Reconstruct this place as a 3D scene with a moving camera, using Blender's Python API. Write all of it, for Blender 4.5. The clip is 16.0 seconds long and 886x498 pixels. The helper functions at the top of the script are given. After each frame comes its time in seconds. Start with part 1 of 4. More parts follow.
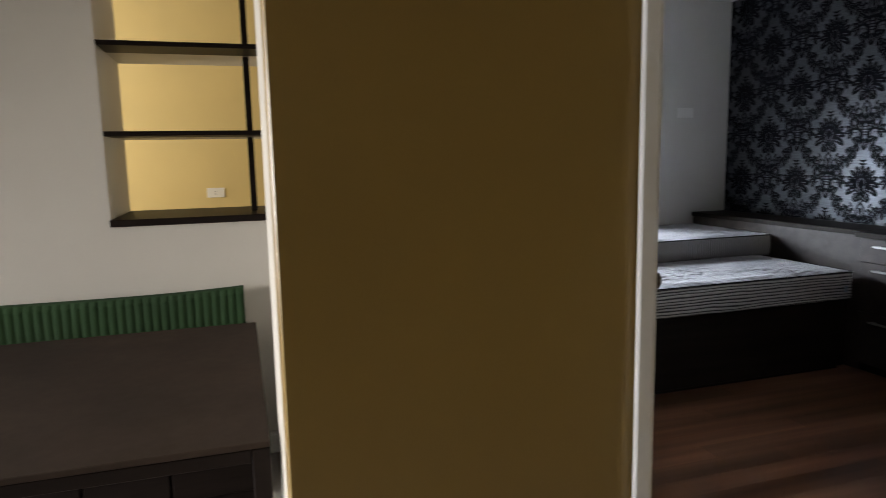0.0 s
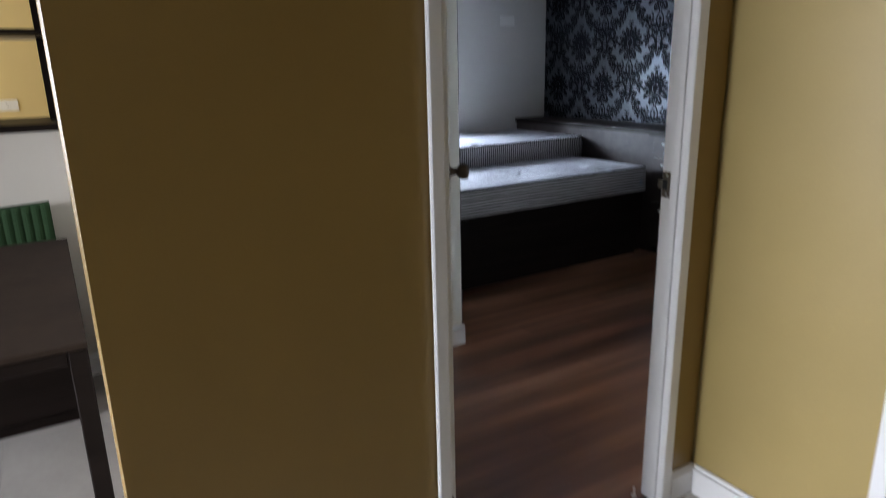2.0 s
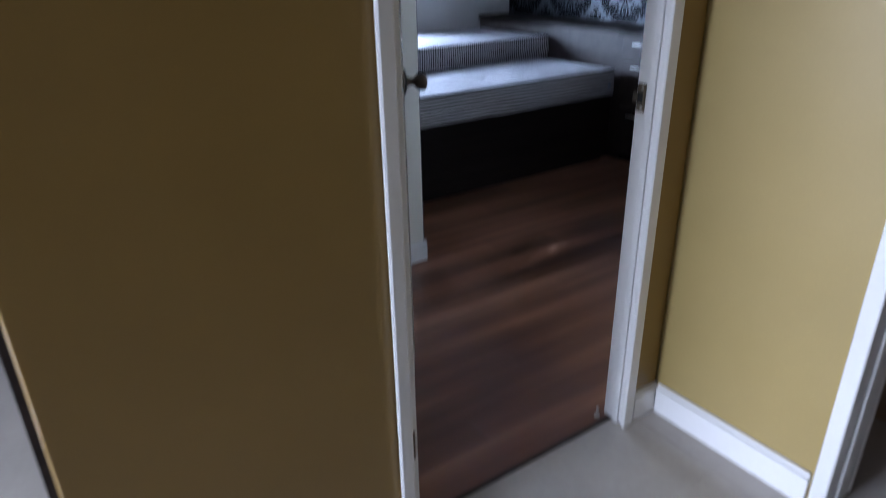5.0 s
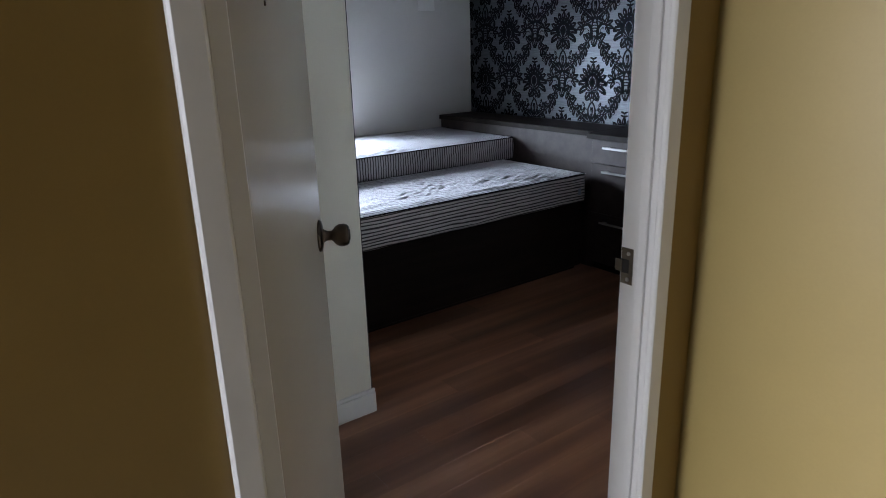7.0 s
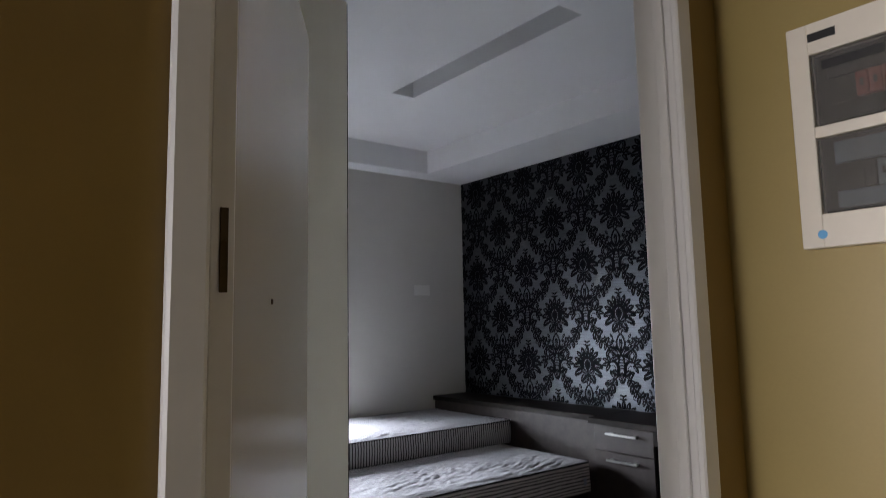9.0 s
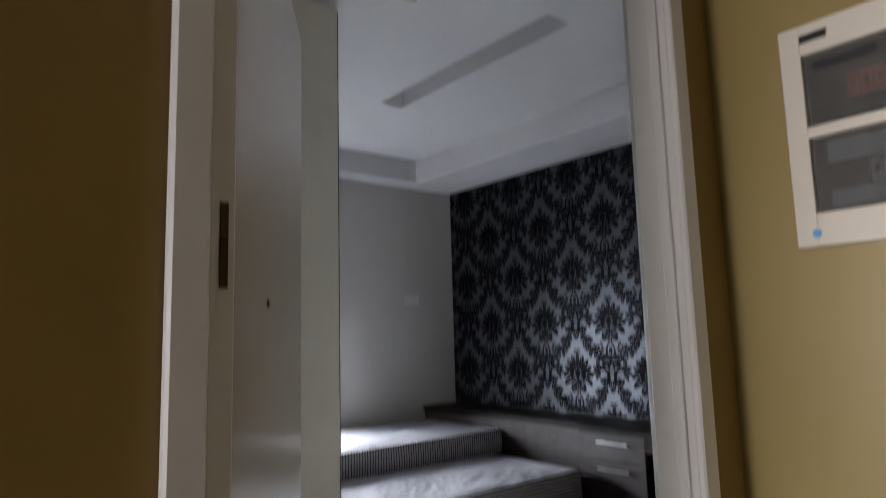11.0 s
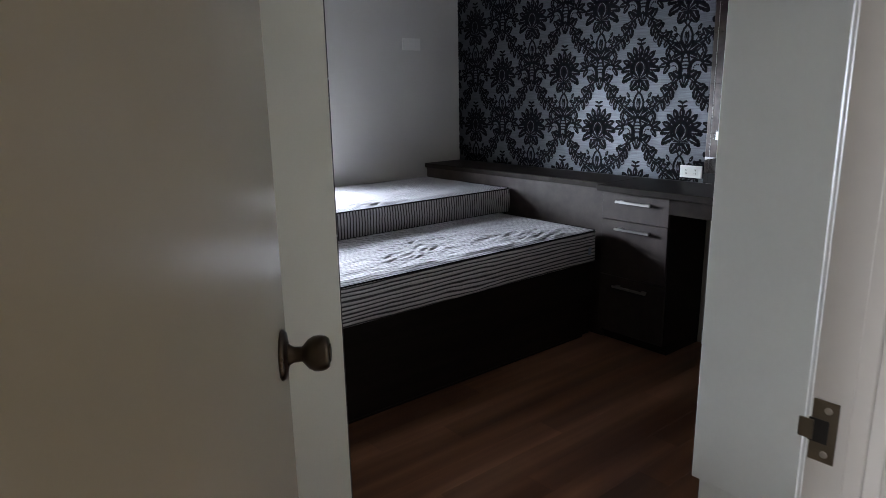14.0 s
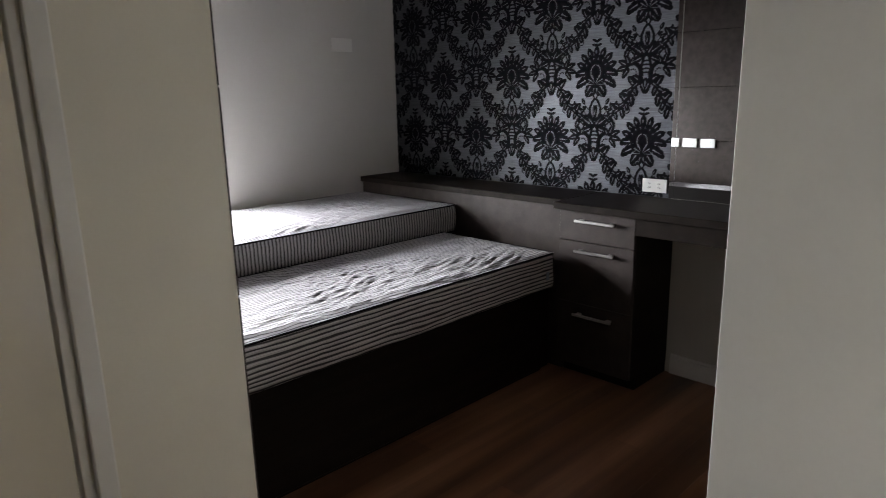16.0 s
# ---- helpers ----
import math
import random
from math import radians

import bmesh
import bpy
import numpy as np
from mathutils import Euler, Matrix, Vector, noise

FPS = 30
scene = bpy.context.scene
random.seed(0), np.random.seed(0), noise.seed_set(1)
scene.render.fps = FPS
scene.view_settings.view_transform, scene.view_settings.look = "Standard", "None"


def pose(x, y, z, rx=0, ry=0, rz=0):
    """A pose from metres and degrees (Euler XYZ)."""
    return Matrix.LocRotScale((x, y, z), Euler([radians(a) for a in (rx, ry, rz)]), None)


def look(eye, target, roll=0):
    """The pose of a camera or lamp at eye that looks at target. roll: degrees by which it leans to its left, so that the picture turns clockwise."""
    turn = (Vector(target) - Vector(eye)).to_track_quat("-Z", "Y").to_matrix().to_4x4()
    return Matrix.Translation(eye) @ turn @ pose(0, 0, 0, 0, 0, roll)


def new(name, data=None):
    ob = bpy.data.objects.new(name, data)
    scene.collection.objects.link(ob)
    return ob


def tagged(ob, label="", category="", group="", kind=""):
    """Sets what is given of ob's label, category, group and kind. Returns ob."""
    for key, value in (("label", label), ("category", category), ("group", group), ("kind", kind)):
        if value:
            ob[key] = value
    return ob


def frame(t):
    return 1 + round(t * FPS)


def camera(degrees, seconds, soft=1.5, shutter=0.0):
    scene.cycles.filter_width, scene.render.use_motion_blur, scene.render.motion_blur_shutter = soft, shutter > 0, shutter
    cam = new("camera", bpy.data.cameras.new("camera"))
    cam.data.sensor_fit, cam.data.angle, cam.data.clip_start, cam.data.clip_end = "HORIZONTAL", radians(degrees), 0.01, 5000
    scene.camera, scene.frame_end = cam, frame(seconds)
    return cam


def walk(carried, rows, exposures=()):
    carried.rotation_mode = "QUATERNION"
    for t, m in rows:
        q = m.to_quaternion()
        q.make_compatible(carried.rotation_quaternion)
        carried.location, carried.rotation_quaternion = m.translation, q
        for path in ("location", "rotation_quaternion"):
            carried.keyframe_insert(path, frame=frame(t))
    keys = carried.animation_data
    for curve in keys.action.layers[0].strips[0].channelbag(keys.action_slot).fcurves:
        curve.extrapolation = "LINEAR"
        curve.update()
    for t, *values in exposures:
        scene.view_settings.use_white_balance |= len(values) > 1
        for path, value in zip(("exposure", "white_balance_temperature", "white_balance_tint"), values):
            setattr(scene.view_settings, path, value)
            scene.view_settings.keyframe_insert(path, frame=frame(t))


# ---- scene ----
EXPOSURES = [(0.0, 0.02, 6800, 13), (1.5, 0.08, 6600, 14), (2.5, 0.2, 5600, 14), (3.5, 0.1, 5800, 13), (5.0, 0.18, 5300, 17), (7.5, -0.05, 6500, 14), (8.5, -0.3, 6900, 17),
             (11.0, -0.25, 6900, 17), (12.5, -0.08, 6800, 15), (13.5, -0.08, 6650, 15), (14.5, -0.08, 6900, 16), (16.0, -0.06, 7700, 18)]
cam = camera(68.54, 16.0, soft=0.45, shutter=0.5)
walk(cam, [
    (0, pose(-0.049, -1.017, 1.370, 82.00, 1.16, -17.50)),
    (0.5, pose(-0.032, -1.016, 1.357, 81.91, 1.29, -23.06)),
    (1, pose(-0.026, -1.024, 1.337, 81.92, 1.33, -26.67)),
    (1.5, pose(0.003, -1.068, 1.329, 80.86, 1.41, -29.40)),
    (2, pose(-0.018, -1.149, 1.318, 74.47, 1.29, -31.21)),
    (2.5, pose(-0.020, -1.222, 1.333, 63.69, 1.36, -31.49)),
    (3, pose(-0.028, -1.257, 1.318, 53.82, 1.15, -32.11)),
    (3.5, pose(-0.037, -1.228, 1.331, 50.50, 0.72, -32.53)),
    (4, pose(0.004, -1.157, 1.337, 50.75, 1.07, -33.32)),
    (4.5, pose(0.044, -1.067, 1.338, 55.62, 0.93, -33.79)),
    (5, pose(0.075, -1.033, 1.330, 65.77, 0.98, -34.43)),
    (5.2, pose(0.123, -1.012, 1.338, 69.85, 1.25, -34.63)),
    (7.3, pose(0.485, -0.607, 1.404, 72.81, 1.49, -37.11)),
    (7.5, pose(0.503, -0.566, 1.405, 73.18, 1.33, -37.26)),
    (8, pose(0.556, -0.526, 1.435, 78.85, 1.07, -37.15)),
    (8.3, pose(0.537, -0.538, 1.436, 85.50, 1.20, -37.00)),
    (8.5, pose(0.503, -0.566, 1.438, 89.05, 1.28, -36.95)),
    (8.7, pose(0.492, -0.578, 1.437, 93.65, 0.91, -37.03)),
    (10.8, pose(0.475, -0.571, 1.419, 101.40, 1.61, -38.84)),
    (11, pose(0.479, -0.563, 1.419, 97.51, 1.58, -38.78)),
    (11.5, pose(0.522, -0.519, 1.418, 87.02, 1.54, -39.00)),
    (12, pose(0.575, -0.493, 1.416, 77.63, 1.62, -38.99)),
    (12.5, pose(0.618, -0.477, 1.415, 76.67, 1.43, -38.55)),
    (13, pose(0.668, -0.416, 1.389, 76.72, 1.45, -38.44)),
    (13.5, pose(0.690, -0.290, 1.371, 76.62, 1.27, -38.60)),
    (14, pose(0.710, -0.185, 1.355, 76.64, 1.08, -39.11)),
    (14.5, pose(0.780, -0.119, 1.350, 76.77, 1.39, -39.60)),
    (15, pose(0.884, -0.006, 1.326, 76.70, 1.58, -40.07)),
    (15.5, pose(0.960, 0.083, 1.372, 76.35, 1.62, -41.35)),
    (16, pose(0.994, 0.153, 1.374, 76.78, 1.24, -44.53)),
], exposures=EXPOSURES)

# ---- daylight ----
world = bpy.data.worlds.new("overcast_sky")
scene.world = world
world.use_nodes = True
wn = world.node_tree
sky = wn.nodes.new("ShaderNodeTexSky")
sky.sky_type, sky.sun_disc = "NISHITA", False
sky.sun_elevation, sky.sun_rotation = radians(52), radians(140)
wn.links.new(sky.outputs[0], wn.nodes["Background"].inputs[0])
wn.nodes["Background"].inputs[1].default_value = 0.10


def lamp_area(name, m, sx, sy, watts, colour):
    data = bpy.data.lights.new(name, "AREA")
    data.shape, data.size, data.size_y, data.energy, data.color = "RECTANGLE", sx, sy, watts, colour
    ob = new(name, data)
    ob.matrix_world = m
    return ob


sun_data = bpy.data.lights.new("sun", "SUN")
sun_data.energy, sun_data.angle, sun_data.color = 1.0, radians(12), (1.0, 0.96, 0.9)
new("sun", sun_data).matrix_world = look((0, 0, 0), (-0.45, 0.45, -0.9))
# sky light through the bedroom window, the living room window and the kitchen window
lamp_area("bedroom_window_light", pose(2.05, 4.15, 1.36, -66, 0, 8), 0.92, 0.85, 190, (0.74, 0.87, 1.0)).data.spread = radians(120)
lamp_area("living_window_light", pose(-3.96, 0.10, 1.38, 0, -73, 0), 1.1, 1.7, 66, (0.93, 0.96, 1.0)).data.spread = radians(84)
lamp_area("kitchen_window_light", pose(-2.46, 3.4, 1.6, 0, -90, 0), 1.1, 1.0, 40, (1.0, 0.96, 0.88))


# ---- materials ----
def nodes_of(name, rough=0.6, metal=0.0):
    m = bpy.data.materials.new(name)
    m.use_nodes = True
    nt = m.node_tree
    b = nt.nodes["Principled BSDF"]
    b.inputs["Roughness"].default_value, b.inputs["Metallic"].default_value = rough, metal
    return m, nt, b


def coords(nt, scale=(1, 1, 1), obj=True):
    tc, mp = nt.nodes.new("ShaderNodeTexCoord"), nt.nodes.new("ShaderNodeMapping")
    mp.inputs["Scale"].default_value = scale
    nt.links.new(tc.outputs["Object" if obj else "Generated"], mp.inputs[0])
    return mp.outputs[0]


def noise_tex(nt, vec, scale, detail=4.0, rough=0.55):
    n = nt.nodes.new("ShaderNodeTexNoise")
    n.inputs["Scale"].default_value, n.inputs["Detail"].default_value, n.inputs["Roughness"].default_value = scale, detail, rough
    nt.links.new(vec, n.inputs["Vector"])
    return n.outputs[0]


def ramp(nt, fac, stops):
    r = nt.nodes.new("ShaderNodeValToRGB")
    while len(r.color_ramp.elements) < len(stops):
        r.color_ramp.elements.new(0.5)
    for e, (p, c) in zip(r.color_ramp.elements, stops):
        e.position, e.color = p, (*c, 1)
    nt.links.new(fac, r.inputs[0])
    return r.outputs[0]


def mix(nt, a, b, fac, kind="MULTIPLY"):
    n = nt.nodes.new("ShaderNodeMix")
    n.data_type, n.blend_type = "RGBA", kind
    for sock, v in ((0, fac), (6, a), (7, b)):
        if isinstance(v, (int, float)):
            n.inputs[sock].default_value = v
        elif isinstance(v, tuple):
            n.inputs[sock].default_value = (*v, 1)
        else:
            nt.links.new(v, n.inputs[sock])
    return n.outputs[2]


def bump(nt, b, height, strength, dist):
    n = nt.nodes.new("ShaderNodeBump")
    n.inputs["Strength"].default_value, n.inputs["Distance"].default_value = strength, dist
    nt.links.new(height, n.inputs["Height"])
    nt.links.new(n.outputs[0], b.inputs["Normal"])


def mottled(name, colour, rough, vary=0.08, grain=90.0, relief=0.15, dist=0.002, metal=0.0, coat=0.0, spec=0.5):
    """A surface with soft clouds of tone, a fine grain, and slight unevenness of gloss."""
    m, nt, b = nodes_of(name, rough, metal)
    v = coords(nt)
    big, fine = noise_tex(nt, v, 2.3, 3), noise_tex(nt, v, grain, 3)
    lo, hi = tuple(c * (1 - vary) for c in colour), tuple(min(1, c * (1 + vary)) for c in colour)
    col = ramp(nt, big, [(0.3, lo), (0.7, hi)])
    spots = ramp(nt, fine, [(0.35, (1 - vary * 0.6,) * 3), (0.65, (1, 1, 1))])
    nt.links.new(mix(nt, col, spots, 1.0), b.inputs["Base Color"])
    r = nt.nodes.new("ShaderNodeMapRange")
    r.inputs[3].default_value, r.inputs[4].default_value = max(0.02, rough - 0.07), min(1, rough + 0.07)
    nt.links.new(noise_tex(nt, v, 6.0, 4), r.inputs[0])
    nt.links.new(r.outputs[0], b.inputs["Roughness"])
    b.inputs["Coat Weight"].default_value, b.inputs["Specular IOR Level"].default_value = coat, spec
    bump(nt, b, fine, relief, dist)
    return m


def satin_enamel(name, colour, rough):
    """Sprayed door enamel: smooth, with a faint cloud of tone and very long, shallow waves."""
    m, nt, b = nodes_of(name, rough)
    v = coords(nt)
    cloud = noise_tex(nt, v, 2.0, 2)
    nt.links.new(ramp(nt, cloud, [(0.3, tuple(c * 0.97 for c in colour)), (0.7, tuple(c * 1.02 for c in colour))]), b.inputs["Base Color"])
    bump(nt, b, noise_tex(nt, v, 3.5, 1), 0.06, 0.004)
    return m


CREAM = mottled("cream_wall_paint", (0.62, 0.58, 0.505), 0.55, 0.03, 160, 0.12, 0.001)
WHITE_WALL = mottled("white_wall_paint", (0.60, 0.58, 0.535), 0.5, 0.03, 160, 0.12, 0.001)
PARTITION = mottled("ivory_wall_paint", (0.80, 0.765, 0.675), 0.5, 0.03, 160, 0.12, 0.001)
# One ochre paint in two tones: light and shade are put into the colour.
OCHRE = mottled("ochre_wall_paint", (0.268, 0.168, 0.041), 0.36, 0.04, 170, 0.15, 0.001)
OCHRE_LIT = mottled("lit_ochre_wall_paint", (0.365, 0.272, 0.100), 0.4, 0.04, 170, 0.15, 0.001)
YELLOW = mottled("yellow_wall_paint", (0.72, 0.58, 0.27), 0.5, 0.03, 150, 0.1, 0.001)
CEILING = mottled("ceiling_paint", (0.72, 0.72, 0.72), 0.7, 0.02, 120, 0.08, 0.001)
TRIM = mottled("white_gloss_trim", (0.80, 0.79, 0.77), 0.36, 0.03, 60, 0.05, 0.0006)
DOOR_PAINT = satin_enamel("door_enamel", (0.62, 0.575, 0.495), 0.24)
LAMINATE = mottled("white_laminate", (0.60, 0.585, 0.55), 0.4, 0.03, 80, 0.05, 0.001)


def polished_tile(name, colour):
    """Polished porcelain: mirror-smooth, with broad soft clouds and a fine speckle."""
    m, nt, b = nodes_of(name, 0.09)
    v = coords(nt)
    cloud, speck = noise_tex(nt, v, 3.1, 4), noise_tex(nt, v, 42, 4)
    col = ramp(nt, cloud, [(0.3, tuple(c * 0.90 for c in colour)), (0.7, tuple(c * 1.08 for c in colour))])
    nt.links.new(mix(nt, col, ramp(nt, speck, [(0.34, (0.96, 0.955, 0.95)), (0.6, (1, 1, 1))]), 1.0), b.inputs["Base Color"])
    r = nt.nodes.new("ShaderNodeMapRange")
    r.inputs[3].default_value, r.inputs[4].default_value = 0.04, 0.10
    nt.links.new(noise_tex(nt, v, 5.0, 4), r.inputs[0])
    nt.links.new(r.outputs[0], b.inputs["Roughness"])
    bump(nt, b, noise_tex(nt, v, 4.0, 1), 0.03, 0.002)
    return m


def patchy_grout():
    """Thin joint filler close to the tile's tone, with dirt caught in places."""
    m, nt, b = nodes_of("tile_grout", 0.7)
    v = coords(nt)
    col = ramp(nt, noise_tex(nt, v, 4.5, 3, 0.65), [(0.46, (0.42, 0.385, 0.345)), (0.55, (0.30, 0.275, 0.24)), (0.62, (0.06, 0.05, 0.042))])
    nt.links.new(col, b.inputs["Base Color"])
    return m


TILE, GROUT = polished_tile("polished_beige_tile", (0.43, 0.395, 0.355)), patchy_grout()
BRONZE = mottled("aged_bronze", (0.11, 0.085, 0.065), 0.28, 0.25, 60, 0.1, 0.0006, metal=1.0)
STEEL = mottled("brushed_steel", (0.62, 0.61, 0.59), 0.3, 0.08, 120, 0.1, 0.0005, metal=1.0)
DULL_STEEL = mottled("dull_brass_steel", (0.22, 0.19, 0.155), 0.35, 0.12, 90, 0.1, 0.0005, metal=1.0)
PLASTIC = mottled("white_plastic", (0.82, 0.82, 0.79), 0.35, 0.02, 60, 0.03, 0.0005)
IVORY = mottled("ivory_plastic", (0.78, 0.72, 0.62), 0.4, 0.03, 60, 0.03, 0.0005)
GREY = mottled("grey_white_plastic", (0.74, 0.725, 0.68), 0.4, 0.03, 60, 0.03, 0.0005)
BLACK = mottled("black_plastic", (0.012, 0.012, 0.013), 0.45, 0.2, 60, 0.05, 0.0005)
RED = mottled("red_brown_plastic", (0.30, 0.06, 0.04), 0.4, 0.1, 60, 0.03, 0.0005)
BLUE_GREY = mottled("blue_grey_plastic", (0.22, 0.28, 0.36), 0.4, 0.1, 60, 0.03, 0.0005)
STICKER = mottled("blue_sticker", (0.12, 0.42, 0.75), 0.4, 0.05, 60, 0.02, 0.0005)
GREEN = mottled("green_upholstery", (0.014, 0.046, 0.010), 0.9, 0.2, 220, 0.5, 0.002)
TABLETOP = mottled("taupe_tabletop", (0.034, 0.022, 0.015), 0.8, 0.25, 30, 0.1, 0.001, spec=0.15)
BATH_TILE = mottled("brown_bath_tile", (0.26, 0.18, 0.125), 0.35, 0.1, 40, 0.05, 0.001)


def wood(name, dark, light, rough, stretch=(1.2, 14, 14), band=1.0, each=True, spec=0.5):
    """Wood grain that runs along the object's own x axis, each piece a little different."""
    m, nt, b = nodes_of(name, rough)
    b.inputs["Specular IOR Level"].default_value = spec
    tc, mp, info = (nt.nodes.new("ShaderNode" + k) for k in ("TexCoord", "Mapping", "ObjectInfo"))
    mp.inputs["Scale"].default_value = stretch
    add = nt.nodes.new("ShaderNodeVectorMath")
    add.operation = "MULTIPLY_ADD"
    add.inputs[1].default_value, = ((1, 1, 1),)
    nt.links.new(tc.outputs["Object"], add.inputs[0])
    comb = nt.nodes.new("ShaderNodeCombineXYZ")
    scl = nt.nodes.new("ShaderNodeMath")
    scl.operation = "MULTIPLY"
    scl.inputs[1].default_value = 37.0 if each else 0.0
    nt.links.new(info.outputs["Random"], scl.inputs[0])
    for i in range(3):
        nt.links.new(scl.outputs[0], comb.inputs[i])
    nt.links.new(comb.outputs[0], add.inputs[2])
    nt.links.new(add.outputs[0], mp.inputs[0])
    broad, fine = noise_tex(nt, mp.outputs[0], 0.8 * band, 3, 0.5), noise_tex(nt, mp.outputs[0], 9.0, 5, 0.65)
    mid = tuple((a + c) / 2 for a, c in zip(dark, light))
    col = ramp(nt, broad, [(0.32, dark), (0.5, mid), (0.7, light)])
    streak = ramp(nt, fine, [(0.3, (0.72, 0.70, 0.68)), (0.6, (1, 1, 1))])
    col = mix(nt, col, streak, 0.8)
    if each:
        tone = ramp(nt, info.outputs["Random"], [(0.0, (0.82, 0.80, 0.78)), (1.0, (1.12, 1.1, 1.08))])
        col = mix(nt, col, tone, 1.0)
    nt.links.new(col, b.inputs["Base Color"])
    bump(nt, b, fine, 0.12, 0.001)
    return m


def plank_wood():
    """Walnut laminate in soft wide bands that run along the room, with a fine grain and slight tone steps from plank to plank."""
    m, nt, b = nodes_of("walnut_laminate", 0.30)
    geo, info = nt.nodes.new("ShaderNodeNewGeometry"), nt.nodes.new("ShaderNodeObjectInfo")
    maps = []
    for sc in ((0.55, 6.5, 1), (2.5, 60, 1), (6, 9, 1)):
        mp = nt.nodes.new("ShaderNodeMapping")
        mp.inputs["Scale"].default_value = sc
        nt.links.new(geo.outputs["Position"], mp.inputs[0])
        maps.append(mp.outputs[0])
    band, grain, knots = noise_tex(nt, maps[0], 1.0, 2, 0.45), noise_tex(nt, maps[1], 1.0, 5, 0.6), noise_tex(nt, maps[2], 0.6, 3)
    col = ramp(nt, band, [(0.32, (0.090, 0.035, 0.017)), (0.5, (0.205, 0.090, 0.047)), (0.68, (0.39, 0.195, 0.112))])
    col = mix(nt, col, ramp(nt, grain, [(0.3, (0.8, 0.78, 0.76)), (0.62, (1, 1, 1))]), 0.7)
    col = mix(nt, col, ramp(nt, knots, [(0.22, (0.72, 0.70, 0.68)), (0.36, (1, 1, 1))]), 0.6)
    col = mix(nt, col, ramp(nt, info.outputs["Random"], [(0.0, (0.74, 0.73, 0.72)), (1.0, (1.20, 1.19, 1.18))]), 1.0)
    nt.links.new(col, b.inputs["Base Color"])
    bump(nt, b, grain, 0.08, 0.0006)
    return m


PLANK = plank_wood()
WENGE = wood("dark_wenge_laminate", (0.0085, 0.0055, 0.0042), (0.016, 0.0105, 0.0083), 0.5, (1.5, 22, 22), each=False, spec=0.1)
# the same wenge laminate again, lighter with light put into its colour
WENGE_LIT = wood("wenge_laminate_lit", (0.026, 0.0188, 0.0172), (0.044, 0.032, 0.0295), 0.48, (1.5, 22, 22), each=False, spec=0.28)


def wallpaper_ground():
    m, nt, b = nodes_of("silver_wallpaper", 0.46, 1.0)
    v = coords(nt, (1, 6, 240))
    weave, cloud = noise_tex(nt, v, 1.6, 3), noise_tex(nt, coords(nt), 3.0, 3)
    col = ramp(nt, weave, [(0.3, (0.060, 0.063, 0.070)), (0.7, (0.106, 0.111, 0.122))])
    col = mix(nt, col, ramp(nt, cloud, [(0.3, (0.9, 0.9, 0.9)), (0.7, (1, 1, 1))]), 1.0)
    nt.links.new(col, b.inputs["Base Color"])
    bump(nt, b, weave, 0.06, 0.0005)
    return m


WALLPAPER = wallpaper_ground()
FLOCK = mottled("black_flock", (0.005, 0.005, 0.007), 0.95, 0.3, 400, 0.4, 0.001, spec=0.08)


def ticking(name, axis, period):
    """Striped mattress ticking under a clear plastic cover."""
    m, nt, b = nodes_of(name, 0.45)
    tc, sep = nt.nodes.new("ShaderNodeTexCoord"), nt.nodes.new("ShaderNodeSeparateXYZ")
    wob = noise_tex(nt, coords(nt, (1.7, 1.7, 13) if axis == 2 else (7, 7, 16)), 1.0, 3)
    nt.links.new(tc.outputs["Object"], sep.inputs[0])
    mul, add, fr = (nt.nodes.new("ShaderNodeMath") for _ in range(3))
    mul.operation, add.operation, fr.operation = "MULTIPLY", "ADD", "FRACT"
    mul.inputs[1].default_value = 1.0 / period
    nt.links.new(sep.outputs[axis], mul.inputs[0])
    nt.links.new(mul.outputs[0], add.inputs[0])
    half = nt.nodes.new("ShaderNodeMath")
    half.operation = "MULTIPLY"
    half.inputs[1].default_value = 1.9 if axis == 2 else 0.7
    nt.links.new(wob, half.inputs[0])
    nt.links.new(half.outputs[0], add.inputs[1])
    nt.links.new(add.outputs[0], fr.inputs[0])
    dark, pale = (0.020, 0.018, 0.020), (0.60, 0.58, 0.575)
    col = ramp(nt, fr.outputs[0], [(0.0, dark), (0.26, dark), (0.36, (0.46, 0.44, 0.435)), (0.52, pale), (0.58, (0.30, 0.29, 0.29)), (0.64, pale), (0.88, (0.44, 0.42, 0.42)), (1.0, dark)])
    nt.links.new(col, b.inputs["Base Color"])
    b.inputs["Coat Weight"].default_value, b.inputs["Coat Roughness"].default_value = 0.7, 0.18
    mp = nt.nodes.new("ShaderNodeMapping")
    mp.inputs["Scale"].default_value = (14, 55, 30) if axis == 2 else (60, 20, 8)
    nt.links.new(tc.outputs["Object"], mp.inputs[0])
    ribs = ramp(nt, fr.outputs[0], [(0.0, (0, 0, 0)), (0.16, (0, 0, 0)), (0.55, (1, 1, 1)), (0.92, (0.25, 0.25, 0.25)), (1.0, (0, 0, 0))])
    bump(nt, b, mix(nt, noise_tex(nt, mp.outputs[0], 1.0, 4), ribs, 0.6, "MIX"), 0.6, 0.007)
    return m


TICK_V, TICK_H = ticking("ticking_upright_stripes", 0, 0.018), ticking("ticking_level_stripes", 2, 0.0175)


